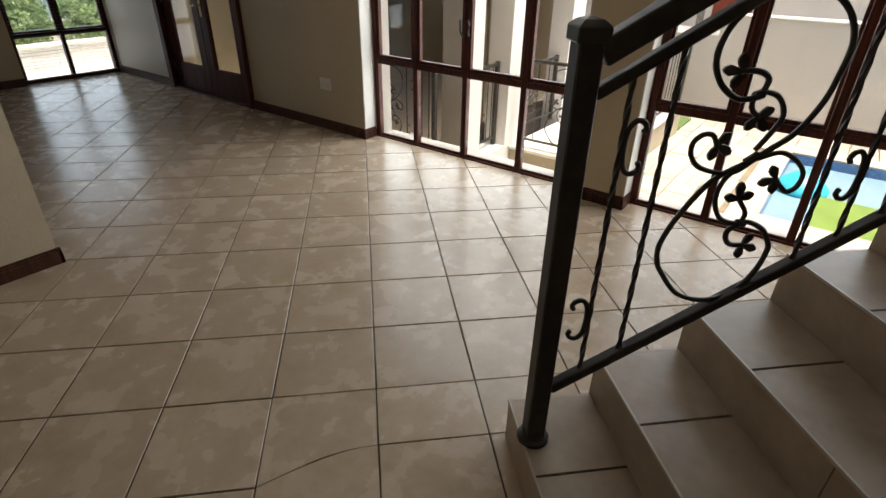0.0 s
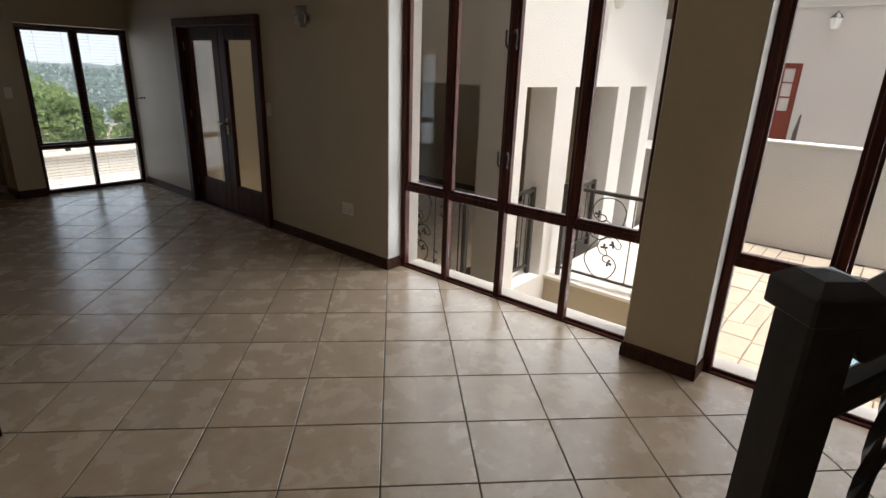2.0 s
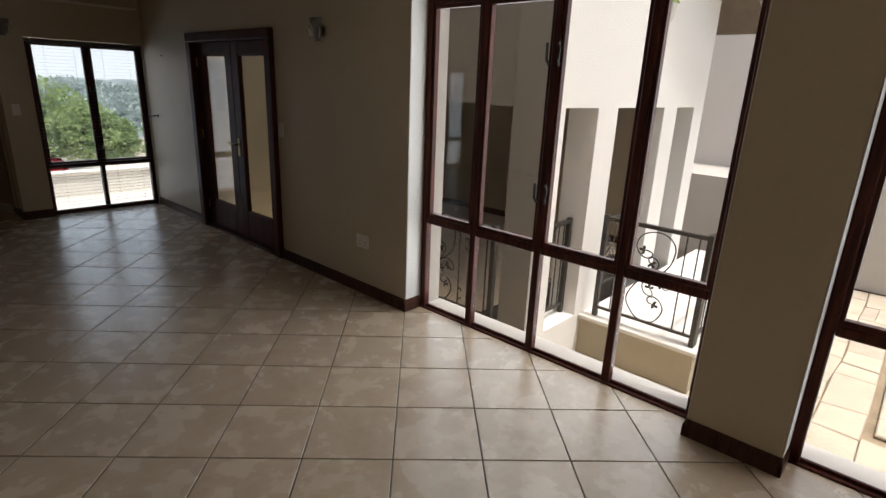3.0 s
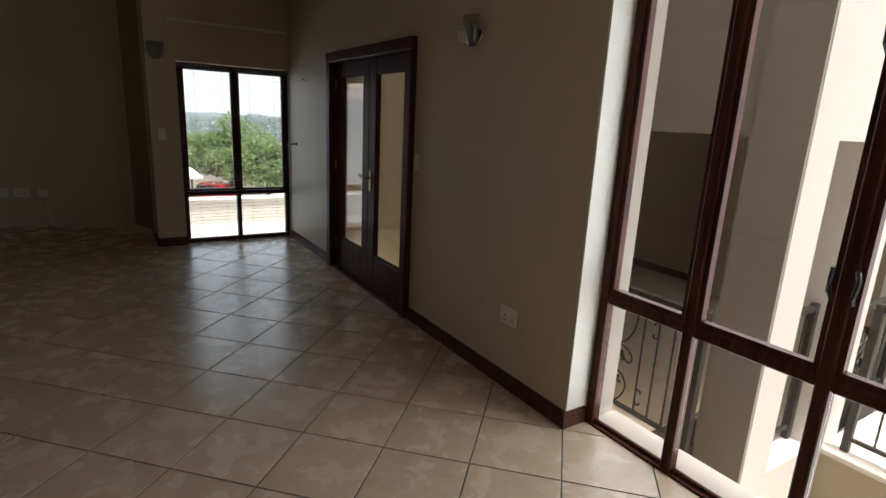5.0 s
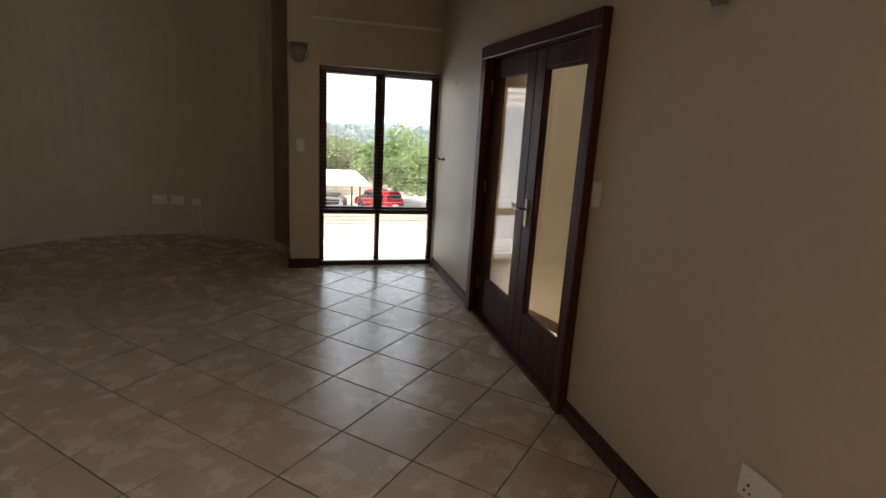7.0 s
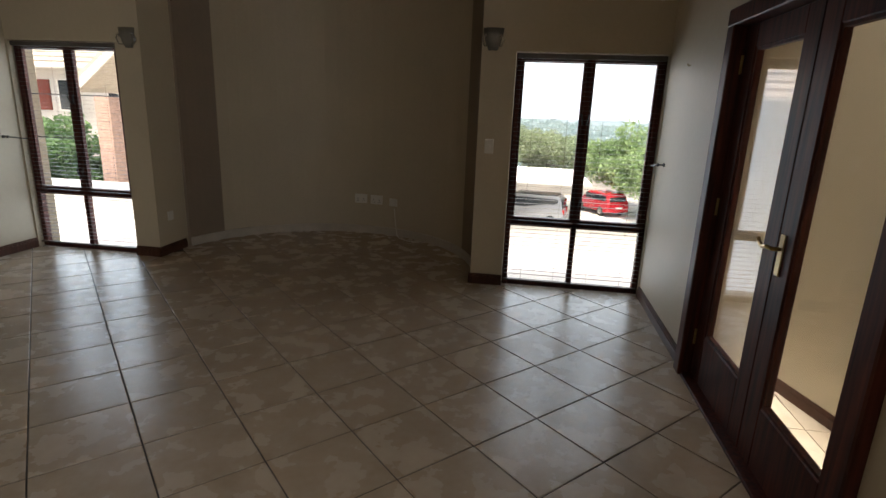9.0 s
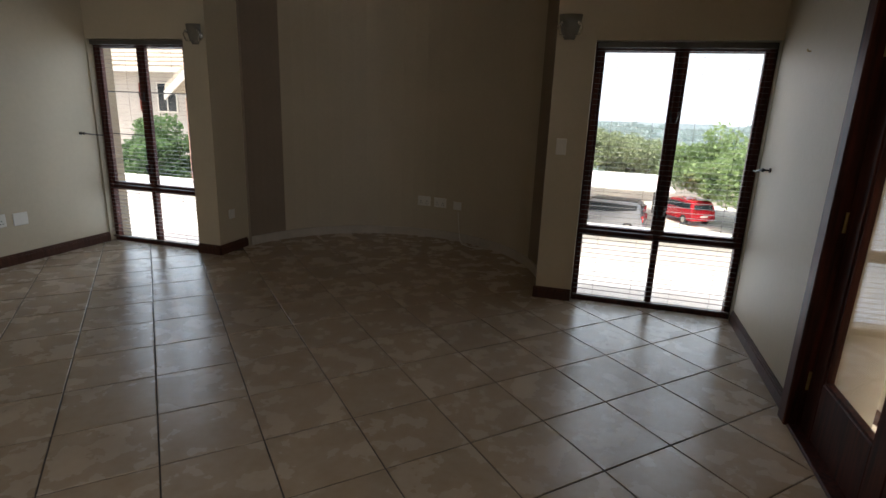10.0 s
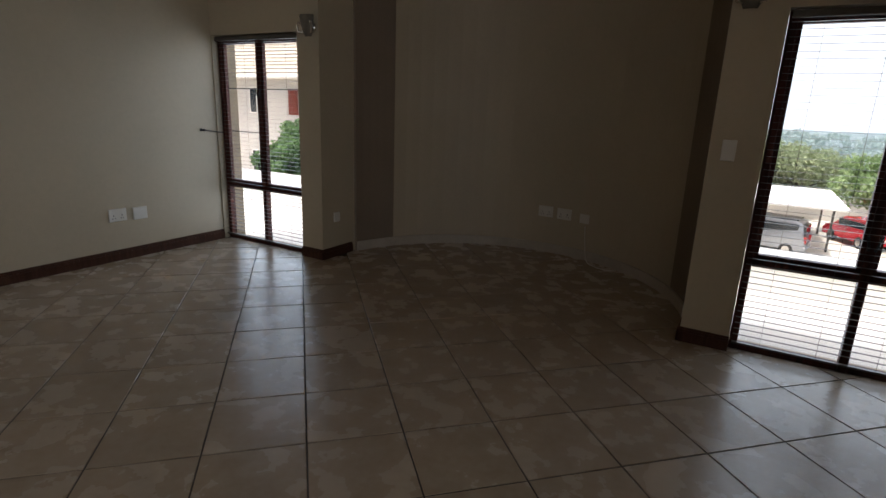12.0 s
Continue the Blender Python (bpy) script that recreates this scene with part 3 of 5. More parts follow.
# ---- wrought iron ----
def smooth_line(pts, n=6):
    """A soft line through a few guide points."""
    p = [pts[0], *pts, pts[-1]]
    out = []
    for i in range(1, len(p) - 2):
        for k in range(n):
            t = k / n
            out.append(tuple(0.5 * (2 * p[i][j] + (p[i + 1][j] - p[i - 1][j]) * t + (2 * p[i - 1][j] - 5 * p[i][j] + 4 * p[i + 1][j] - p[i + 2][j]) * t * t + (3 * p[i][j] - p[i - 1][j] - 3 * p[i + 1][j] + p[i + 2][j]) * t ** 3) for j in (0, 1)))
    return out + [pts[-1]]


def leaf_mesh(bm, at, along, across, size, angle):
    """A three-lobed iron leaf in the railing's plane."""
    nrm = along.cross(across).normalized() * 0.0035
    for turn, k in ((0, 1.0), (75, 0.85), (-75, 0.85)):
        a = radians(angle + turn)
        way, side = along * math.cos(a) + across * math.sin(a), across * math.cos(a) - along * math.sin(a)
        ring = [at + way * (size * k * f) + side * (size * w) for f, w in ((0.0, 0.04), (0.35, 0.20), (0.7, 0.27), (0.95, 0.14), (1.05, 0.0), (0.95, -0.14), (0.7, -0.27), (0.35, -0.20), (0.0, -0.04))]
        lo, hi = [bm.verts.new(p - nrm) for p in ring], [bm.verts.new(p + nrm) for p in ring]
        bm.faces.new(lo[::-1])
        bm.faces.new(hi)
        for j in range(9):
            bm.faces.new((lo[j], lo[(j + 1) % 9], hi[(j + 1) % 9], hi[j]))


def scroll_panel(thing_, origin, along, mat, r=0.008, size=1.0):
    """The S-shaped vine: two big loops, side curls and leaves, as parts of a railing."""
    up = Vector((0, 0, 1))

    def put(line):
        return [origin + along * (s * size) + up * (z * size) for s, z in line]
    lower = smooth_line([(0.18, 0.41), (0.10, 0.365), (0.03, 0.265), (0.0, 0.185), (0.005, 0.135), (0.02, 0.105), (0.08, 0.03), (0.14, 0.0), (0.21, -0.005), (0.27, 0.02), (0.315, 0.085), (0.33, 0.15), (0.32, 0.18), (0.295, 0.215), (0.25, 0.24), (0.22, 0.24), (0.19, 0.22), (0.19, 0.195), (0.21, 0.175), (0.25, 0.172)])
    upper = smooth_line([(0.18, 0.41), (0.235, 0.445), (0.295, 0.49), (0.34, 0.565), (0.355, 0.63), (0.36, 0.695), (0.335, 0.75), (0.29, 0.79), (0.235, 0.81), (0.17, 0.81), (0.10, 0.788), (0.06, 0.755), (0.037, 0.718), (0.028, 0.67), (0.04, 0.63), (0.07, 0.595), (0.115, 0.572), (0.16, 0.58), (0.175, 0.612), (0.16, 0.63), (0.125, 0.638), (0.09, 0.634)])
    left = smooth_line([(0.20, 0.42), (0.16, 0.39), (0.11, 0.388), (0.055, 0.405), (0.027, 0.434), (0.023, 0.468), (0.045, 0.488), (0.072, 0.485), (0.09, 0.456)])
    right = smooth_line([(0.21, 0.422), (0.268, 0.436), (0.32, 0.415), (0.354, 0.378), (0.35, 0.342), (0.325, 0.327), (0.30, 0.344), (0.277, 0.37)])
    low_curl = smooth_line([(0.176, 0.405), (0.14, 0.376), (0.125, 0.331), (0.134, 0.288), (0.16, 0.254), (0.207, 0.24), (0.224, 0.256), (0.22, 0.278), (0.189, 0.316)])
    high_curl = smooth_line([(0.195, 0.444), (0.235, 0.507), (0.24, 0.54), (0.213, 0.577), (0.17, 0.587), (0.15, 0.569), (0.155, 0.546), (0.178, 0.528)])
    for line in (lower, upper):
        part("scroll", tubed(put(line), r, 6), mat, thing_, smooth=True)
    for line in (left, right, low_curl, high_curl):
        part("curl", tubed(put(line), r * 0.9, 6), mat, thing_, smooth=True)
    for at_, d in (((0.18, 0.412), (0.03, 0.02)), ((0.21, 0.24), (0.02, 0.0)), ((0.15, 0.578), (0.02, 0.006))):
        a, b = put([at_, (at_[0] + d[0], at_[1] + d[1])])
        part("collar", tubed([a, b], r * 1.55, 8), mat, thing_)
    for (s, z), a in (((0.245, 0.172), 340), ((0.10, 0.636), 175), ((0.088, 0.462), 330), ((0.28, 0.365), 195), ((0.192, 0.312), 95), ((0.174, 0.531), 310)):
        bm = bmesh.new()
        leaf_mesh(bm, origin + along * (s * size) + up * (z * size), along, up, 0.047 * size, a)
        part("leaf", bm, mat, thing_)


def c_scroll(thing_, at, along, mat, size=0.066, r=0.0072):
    up = Vector((0, 0, 1))
    line = smooth_line([(0.62, 0.55), (0.72, 0.72), (0.60, 0.92), (0.32, 0.98), (0.08, 0.72), (0.0, 0.2), (0.0, -0.2), (0.08, -0.72), (0.32, -0.98), (0.60, -0.92), (0.72, -0.72), (0.62, -0.55)], 4)
    part("c_scroll", tubed([at + along * (s * size) + up * (z * size) for s, z in line], r, 6), mat, thing_, smooth=True)


def twisted_bar(thing_, a, b, mat, r=0.0066):
    """A square bar with a long twist."""
    a, b = Vector(a), Vector(b)
    bm = bmesh.new()
    n = max(6, int((b - a).length / 0.03))
    rings = []
    for i in range(n + 1):
        p = a.lerp(b, i / n)
        t = i * 0.7
        rings.append([bm.verts.new(p + Vector((math.cos(t + q * math.pi / 2), math.sin(t + q * math.pi / 2), 0)) * r * 1.25) for q in range(4)])
    for u, v in zip(rings, rings[1:]):
        for q in range(4):
            bm.faces.new((u[q], u[(q + 1) % 4], v[(q + 1) % 4], v[q]))
    bm.faces.new(rings[0][::-1])
    bm.faces.new(rings[-1])
    return part("baluster", bm, mat, thing_)


def sloped_bar(name, thing_, a, b, half, height, mat, soft=0.006):
    """A rectangular bar between two points, its sides upright."""
    a, b = Vector(a), Vector(b)
    d = (b - a).normalized()
    side = Vector((-d.y, d.x, 0)).normalized() * half
    up = side.cross(d).normalized() * (height / 2)
    if up.z < 0:
        up = -up
    bm = bmesh.new()
    ring = [[bm.verts.new(p + side * i + up * j) for i, j in ((-1, -1), (1, -1), (1, 1), (-1, 1))] for p in (a, b)]
    for q in range(4):
        bm.faces.new((ring[0][q], ring[0][(q + 1) % 4], ring[1][(q + 1) % 4], ring[1][q]))
    bm.faces.new(ring[0][::-1])
    bm.faces.new(ring[1])
    bmesh.ops.bevel(bm, geom=list(bm.edges), offset=soft, segments=2, affect="EDGES", profile=0.5)
    return part(name, bm, mat, thing_)


NEWEL = Vector((1.155, 0.462, 0.0))
rail = thing("stair_railing", "black wrought iron stair railing with leafy scrolls and newel post", "railing", (0, 0, 0))


def at_rail(s, z):
    return NEWEL + D * s + Vector((0, 0, z))


bm = bmesh.new()
box(bm, -0.029, 0.029, -0.029, 0.029, RISE + 0.001, 1.37, chamfer=0.004)
bm.transform(Matrix.Translation(NEWEL) @ Matrix.Rotation(radians(-45), 4, "Z"))
part("newel_post", bm, IRON, rail)
bm = bmesh.new()
lathe(bm, [(0.050, 1.398), (0.03, 1.410), (0.004, 1.415)], 0, 0, 4)
bm.transform(Matrix.Rotation(radians(45), 4, "Z"))
box(bm, -0.037, 0.037, -0.037, 0.037, 1.365, 1.398, chamfer=0.003)
bm.transform(Matrix.Translation(NEWEL) @ Matrix.Rotation(radians(-45), 4, "Z"))
part("post_cap", bm, IRON, rail)
part("base_flange", lathe(bmesh.new(), [(0.050, RISE), (0.050, RISE + 0.011), (0.039, RISE + 0.018), (0.035, RISE + 0.038)], NEWEL.x, NEWEL.y, 24), IRON, rail)
END, SLOPE = 2.6, 0.595
LOW, MID, HAND = 0.366, 1.236, 1.322    # heights of the three rails at the newel
sloped_bar("handrail", rail, at_rail(0.03, HAND + SLOPE * 0.03), at_rail(END, HAND + SLOPE * END), 0.026, 0.056, IRON)
sloped_bar("middle_rail", rail, at_rail(0.03, MID + SLOPE * 0.03), at_rail(END, MID + SLOPE * END), 0.017, 0.028, IRON)
sloped_bar("bottom_rail", rail, at_rail(0.03, LOW + SLOPE * 0.03), at_rail(END, LOW + SLOPE * END), 0.018, 0.03, IRON)
for s0 in (0.117, 0.226, 0.688, 0.797, 0.906, 1.367, 1.476, 1.585):
    twisted_bar(rail, at_rail(s0, LOW + SLOPE * s0), at_rail(s0, MID + SLOPE * s0), IRON)
scroll_panel(rail, at_rail(0.276, 0.677), D, IRON, 0.0076, 0.98)
scroll_panel(rail, at_rail(0.956, 0.677 + SLOPE * 0.68), D, IRON, 0.0076, 0.98)
for s0, z0, side in ((0.109, 0.632, -1), (0.125, 1.128, 1), (0.789, 1.035, -1), (0.805, 1.53, 1)):
    c_scroll(rail, at_rail(s0, z0), D * side, IRON)

# ---- fixtures ----
def wall_pose(x, y, z, facing):
    """A pose on a wall: local x along the wall, local -y out of it, local z up; facing is the wall's outward angle."""
    return pose(x, y, z, 0, 0, facing + 90)


def socket(m, label, round_pins=True, wide=0.146):
    """A double power socket: plate, switches and pin holes."""
    s = thing("power_socket", label, "socket", (0, 0, 0), "power sockets")
    h = 0.073 if wide > 0.1 else 0.06
    part("plate", boxed(-wide / 2, wide / 2, -0.011, -0.0005, -h * 0.72, h * 0.72, chamfer=0.0035), PLASTIC, s)
    if round_pins:
        for cx in (-0.034, 0.034):
            for dx, dz, r in ((0, -0.002, 0.0052), (-0.0105, -0.026, 0.0042), (0.0105, -0.026, 0.0042)):
                bm = lathe(bmesh.new(), [(r, 0), (r, 0.0012)], 0, 0, 10)
                bm.transform(Matrix.Translation((cx + dx, -0.0108, dz)) @ Matrix.Rotation(radians(90), 4, "X"))
                part("pin_hole", bm, DARKHOLE, s)
            part("rocker", boxed(cx - 0.008, cx + 0.008, -0.0145, -0.0112, 0.022, 0.042, chamfer=0.0012), PLASTIC, s)
    s.matrix_basis = m
    return s


def switch(m, label):
    s = thing("light_switch", label, "switch", (0, 0, 0), "light switches")
    part("plate", boxed(-0.036, 0.036, -0.010, -0.0005, -0.058, 0.058, chamfer=0.003), PLASTIC, s)
    part("rocker", boxed(-0.008, 0.008, -0.0135, -0.0102, -0.014, 0.014, chamfer=0.001), PLASTIC, s)
    s.matrix_basis = m
    return s


def sconce(m):
    """A wall light: a curved glass shield on a bracket with curled steel arms."""
    s = thing("wall_light", "small wall light with a curved glass shield and curled steel arms", "lamp", (0, 0, 0), "wall lights")
    bm = lathe(bmesh.new(), [(0.045, 0), (0.045, 0.008), (0.03, 0.016)], 0, 0, 20)
    bm.transform(Matrix.Rotation(radians(90), 4, "X"))
    part("wall_plate", bm, CHROME, s, smooth=True)
    for side in (-1, 1):
        pts = [(0.0, -0.012, -0.01), (side * 0.03, -0.05, -0.05), (side * 0.065, -0.08, -0.045), (side * 0.082, -0.085, 0.0), (side * 0.07, -0.08, 0.03), (side * 0.055, -0.075, 0.012)]
        part("arm", tubed(pts, 0.006, 7), CHROME, s, smooth=True)
        part("finial", lathe(bmesh.new(), [(0.003, 0.02), (0.011, 0.028), (0.011, 0.036), (0.003, 0.044)], side * 0.055, -0.075, 10), CHROME, s, smooth=True)
    bm = bmesh.new()
    rows = []
    for o in (0.0, 0.005):
        for k in range(9):
            a = radians(-62 + 15.5 * k)
            r = 0.085 - o
            rows.append([bm.verts.new((math.sin(a) * r * w, -0.028 - math.cos(a) * r * 0.75 * w, z)) for z, w in ((-0.075, 0.45), (-0.03, 0.75), (0.03, 0.95), (0.085, 1.05))])
    for o in (0, 9):
        for k in range(8):
            for q in range(3):
                bm.faces.new((rows[o + k][q], rows[o + k + 1][q], rows[o + k + 1][q + 1], rows[o + k][q + 1]))
    for k in range(8):
        bm.faces.new((rows[k][3], rows[k + 1][3], rows[k + 10][3], rows[k + 9][3]))
        bm.faces.new((rows[k][0], rows[k + 1][0], rows[k + 10][0], rows[k + 9][0]))
    part("glass_shield", bm, SMOKE, s, "smoky curved glass shield", smooth=True)
    s.matrix_basis = m
    return s


def on_alcove(deg, z):
    a = radians(deg)
    return wall_pose(CX + CR * math.cos(a), CY + CR * math.sin(a), z, deg + 180)


socket(wall_pose(EAST, 3.885, 0.425, 180), "white double power socket low on the cream wall")
socket(wall_pose(WEST, 6.955, 0.383, 0), "white double power socket above the skirting")
socket(wall_pose(WEST, 7.145, 0.375, 0), "blank white cover plate beside a power socket", False, 0.12)
socket(on_alcove(89.9, 0.40), "white double power socket on the curved wall")
socket(on_alcove(82.6, 0.397), "white double power socket on the curved wall")
socket(on_alcove(74.4, 0.385), "blank white cover plate with a loose cable", False, 0.10)
socket(wall_pose(-0.93, 8.15, 0.36, 0), "white narrow cover plate on the pilaster side", False, 0.08)
switch(wall_pose(EAST, 4.985, 1.17, 180), "white light switch beside the double door")
switch(wall_pose(2.10, NORTH, 1.17, 270), "white light switch on the pilaster")
sconce(wall_pose(EAST, 4.345, 1.94, 180))
sconce(wall_pose(2.09, NORTH, 1.97, 270))
sconce(wall_pose(-1.0, NORTH, 1.925, 270))

cable = thing("loose_cable", "thin white cable hanging from a cover plate to the floor", "cable", (0.96, 9.45, 0.32))
part("cord", tubed([(0, 0, 0), (0.012, -0.02, -0.10), (0.03, -0.03, -0.22), (0.05, -0.06, -0.30), (0.10, -0.14, -0.314), (0.20, -0.22, -0.314), (0.30, -0.25, -0.314), (0.36, -0.21, -0.314)], 0.0045, 6), PLASTIC, cable, smooth=True)

track = thing("curtain_track", "thin white curtain track fixed above a window", "curtain track", (2.8, NORTH, 2.28))
part("rail", boxed(-0.60, 0.58, -0.03, -0.012, -0.012, 0.012, chamfer=0.003), PLASTIC, track)
for x in (-0.5, 0.0, 0.5):
    part("bracket", boxed(x - 0.012, x + 0.012, -0.012, -0.0005, -0.014, 0.018), PLASTIC, track)
for label, x, y, z, s in (("dark slender tie-back hook on the wall beside a window", EAST, 7.72, 1.11, -1), ("dark slender tie-back hook on the side wall", WEST, 7.80, 1.06, 1)):
    h = thing("tieback_hook", label, "hook", (x, y, z), "tie-back hooks")
    part("rose", tubed([(0, 0, 0), (s * 0.01, 0, 0)], 0.014, 10), IRON, h)
    part("arm", tubed([(s * 0.01, 0, 0), (s * 0.035, 0, 0), (s * 0.045, 0.05, -0.006), (s * 0.045, 0.15, -0.02), (s * 0.045, 0.21, -0.024)], 0.006, 6), IRON, h)
    part("knob", lathe(bmesh.new(), [(0.004, -0.012), (0.012, -0.004), (0.012, 0.004), (0.004, 0.012)], s * 0.045, 0.0, 10), IRON, h)
hook = thing("picture_hook", "tiny brass picture hook on the wall", "hook", (EAST, 7.42, 1.78))
part("nail", tubed([(0, 0, 0), (-0.014, 0, 0), (-0.018, 0, 0.012)], 0.004, 6), BRASS, hook)

# ---- courtyard ----
GROUND = [(-700, -4.9), (58, -4.9), (120, -11.0), (320, -30.0), (1200, -34.0)]
bm = bmesh.new()
edge = [[bm.verts.new((x, y, z)) for y, z in GROUND] for x in (-900, 900)]
for k in range(len(GROUND) - 1):
    bm.faces.new((edge[0][k], edge[1][k], edge[1][k + 1], edge[0][k + 1]))
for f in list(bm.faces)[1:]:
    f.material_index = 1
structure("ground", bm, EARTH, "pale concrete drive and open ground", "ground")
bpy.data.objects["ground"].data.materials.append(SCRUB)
bm = bmesh.new()
PX0, PX1, PY0, PY1 = 6.15, 8.72, -4.0, 0.37     # the pool's basin
for x0, x1, y0, y1, z0 in ((OUT, PX0, -9.0, 2.98, -5.0), (PX1, 16.0, -9.0, 2.98, -5.0), (PX0, PX1, PY1, 2.98, -5.0), (PX0, PX1, -9.0, PY0, -5.0), (PX0, PX1, PY0, PY1, -5.0)):
    box(bm, x0, x1, y0, y1, z0, YARD - (0.7 if (x0, y0) == (PX0, PY0) else 0.03))
structure("pavement", bm, JOINT, "courtyard paving of irregular sandstone slabs", "paving")
PAVING = bpy.data.objects["pavement"]

# raised terrace with its railing
structure("terrace", boxed(5.36, 8.6, 1.93, 3.0, YARD, -0.50), TANPLASTER, "tan plastered raised terrace edge", "terrace")
structure("terrace_floor", boxed(5.32, 8.6, 1.90, 3.0, -0.4995, -0.46, chamfer=0.006), TERRACE, "pale coping and terrace floor", "terrace")

# white arcade of the covered patio
bm = bmesh.new()
A0, A1, HEAD, ATOP = 3.0, 3.28, 1.46, 3.4
for x0, x1 in ((4.42, 4.70), (5.24, 5.61), (6.68, 7.04), (7.56, 7.87)):
    box(bm, x0, x1, A0, A1, YARD, HEAD)
box(bm, 4.70, 5.24, A0, A1, YARD, -0.45)
box(bm, 4.42, 7.87, A0, A1, HEAD, 2.45)
box(bm, 4.42, 6.3, A0, A1, 2.45, ATOP)
for k in range(6):
    box(bm, 6.3 + 0.26 * k, 6.3 + 0.26 * (k + 1), A0, A1, 2.45, 3.30 - 0.135 * k)
structure("wall_arcade", bm, PLASTER, "white plastered arcade wall with tall slender openings", "wall")
# west face and header of the arcade, their shade laid on as grey
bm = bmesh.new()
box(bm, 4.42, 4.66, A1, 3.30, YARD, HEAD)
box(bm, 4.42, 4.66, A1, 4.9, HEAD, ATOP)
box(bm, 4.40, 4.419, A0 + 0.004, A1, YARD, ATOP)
structure("wall_arcade_side", bm, SHADEGREY, "side wall over the patio opening, its shade painted in grey", "wall")
structure("patio_slab", boxed(OUT, 7.6, A1, 8.15, YARD, PATIO - 0.012), GROUT, "covered patio floor slab", "floor")
SLAB = bpy.data.objects["patio_slab"]
bm = bmesh.new()
box(bm, 7.55, 7.8, A1, 8.15, YARD, ATOP)
structure("wall_patio", bm, PATIOPAINT, "tan back wall of the covered patio", "wall")
structure("wall_patio_screen", prism(bmesh.new(), [(3.99, 7.95), (4.85, 4.95), (4.97, 4.985), (4.11, 7.985)], PATIO, ATOP), PALECREAM, "cream wall close behind the double door", "wall")
skirting("baseboard_screen", [(3.99, 7.95, 4.85, 4.95, -1)], SKIRTWOOD, "dark wooden skirting")
bpy.data.objects["baseboard_screen"].location.z = PATIO
structure("wall_patio_north", boxed(OUT + 0.002, 7.548, 7.99, 8.15, PATIO, ATOP), PALECREAM, "cream end wall of the covered patio", "wall")
structure("patio_pilaster", boxed(7.28, 7.55, 4.78, 5.22, PATIO, ATOP), CREAM, "cream pilaster on the patio back wall", "wall")
skirting("baseboard_patio", [(7.55, A1, 7.55, 7.98, 1)], SKIRTWOOD, "dark wooden skirting")
bpy.data.objects["baseboard_patio"].location.z = PATIO
structure("patio_ceiling", boxed(4.43, 7.8, A1 + 0.001, 8.15, ATOP + 0.002, ATOP + 0.15), PLASTER, "white patio ceiling", "ceiling")
bm = bmesh.new()
vs = [bm.verts.new((x, y, z)) for y in (2.62, 3.7) for x, z in ((8.45, 2.32), (8.45, 2.44), (6.2, 3.62), (6.2, 3.50))]
for f in ((0, 1, 2, 3), (4, 5, 6, 7), (0, 1, 5, 4), (1, 2, 6, 5), (2, 3, 7, 6), (3, 0, 4, 7)):
    bm.faces.new([vs[k] for k in f])
structure("arcade_roof", bm, BARK, "dark sloping eaves over the arcade", "roof")
lamp2 = thing("wall_lantern", "small green metal wall lantern on the white wall", "lamp", (6.12, 3.0, 2.38))
part("bracket", tubed([(0, 0, 0.06), (0, -0.08, 0.09), (0, -0.12, 0.05)], 0.012, 6), IRONGREY, lamp2)
part("lantern_body", lathe(bmesh.new(), [(0.03, -0.16), (0.05, -0.13), (0.07, 0.0)], 0, -0.12, 8), FROST, lamp2)
part("lantern_cap", lathe(bmesh.new(), [(0.085, 0.001), (0.03, 0.06), (0.008, 0.08)], 0, -0.12, 8), COVER, lamp2, "green metal cap")

first_patio = None
for y in np.arange(3.5, 7.7, 0.4):
    for x in np.arange(OUT + 0.02, 7.5, 0.4):
        if first_patio is None:
            first_patio = part("tile", boxed(0, 0.394, 0, 0.394, -0.012, 0.0), PATIOTILE, SLAB)
            q = first_patio
        else:
            q = new("tile", first_patio.data)
            q.parent = SLAB
        q.location = (x, y, PATIO)


def yard_railing(label, a, b, height, scroll_at, bars, curls, floor):
    """A low iron railing between two posts."""
    a, b = Vector((*a, floor)), Vector((*b, floor))
    along = (b - a).normalized()
    r = thing("railing", label, "railing", a, "courtyard railings")
    inv = Matrix.Translation(-a)
    o = Vector((0, 0, 0))
    length = (b - a).length
    for s in (0.0, length):
        bm = boxed(-0.022, 0.022, -0.022, 0.022, 0, height + 0.03, chamfer=0.003)
        bm.transform(Matrix.Translation(along * s))
        part("post", bm, IRONGREY, r)
    up = Vector((0, 0, 1))
    sloped_bar("handrail", r, up * height + along * 0.022, up * height + along * (length - 0.022), 0.02, 0.035, IRONGREY, 0.004)
    sloped_bar("bottom_rail", r, up * 0.09 + along * 0.022, up * 0.09 + along * (length - 0.022), 0.014, 0.024, IRONGREY, 0.003)
    for s in bars:
        twisted_bar(r, along * s + up * 0.09, along * s + up * height, IRONGREY, 0.0055)
    k = (height - 0.12) / 0.83
    for s in scroll_at:
        scroll_panel(r, along * s + up * 0.10, along, IRONGREY, 0.006, k)
    for s, z, side in curls:
        c_scroll(r, along * s + up * z, along * side, IRONGREY, 0.05, 0.006)
    return r


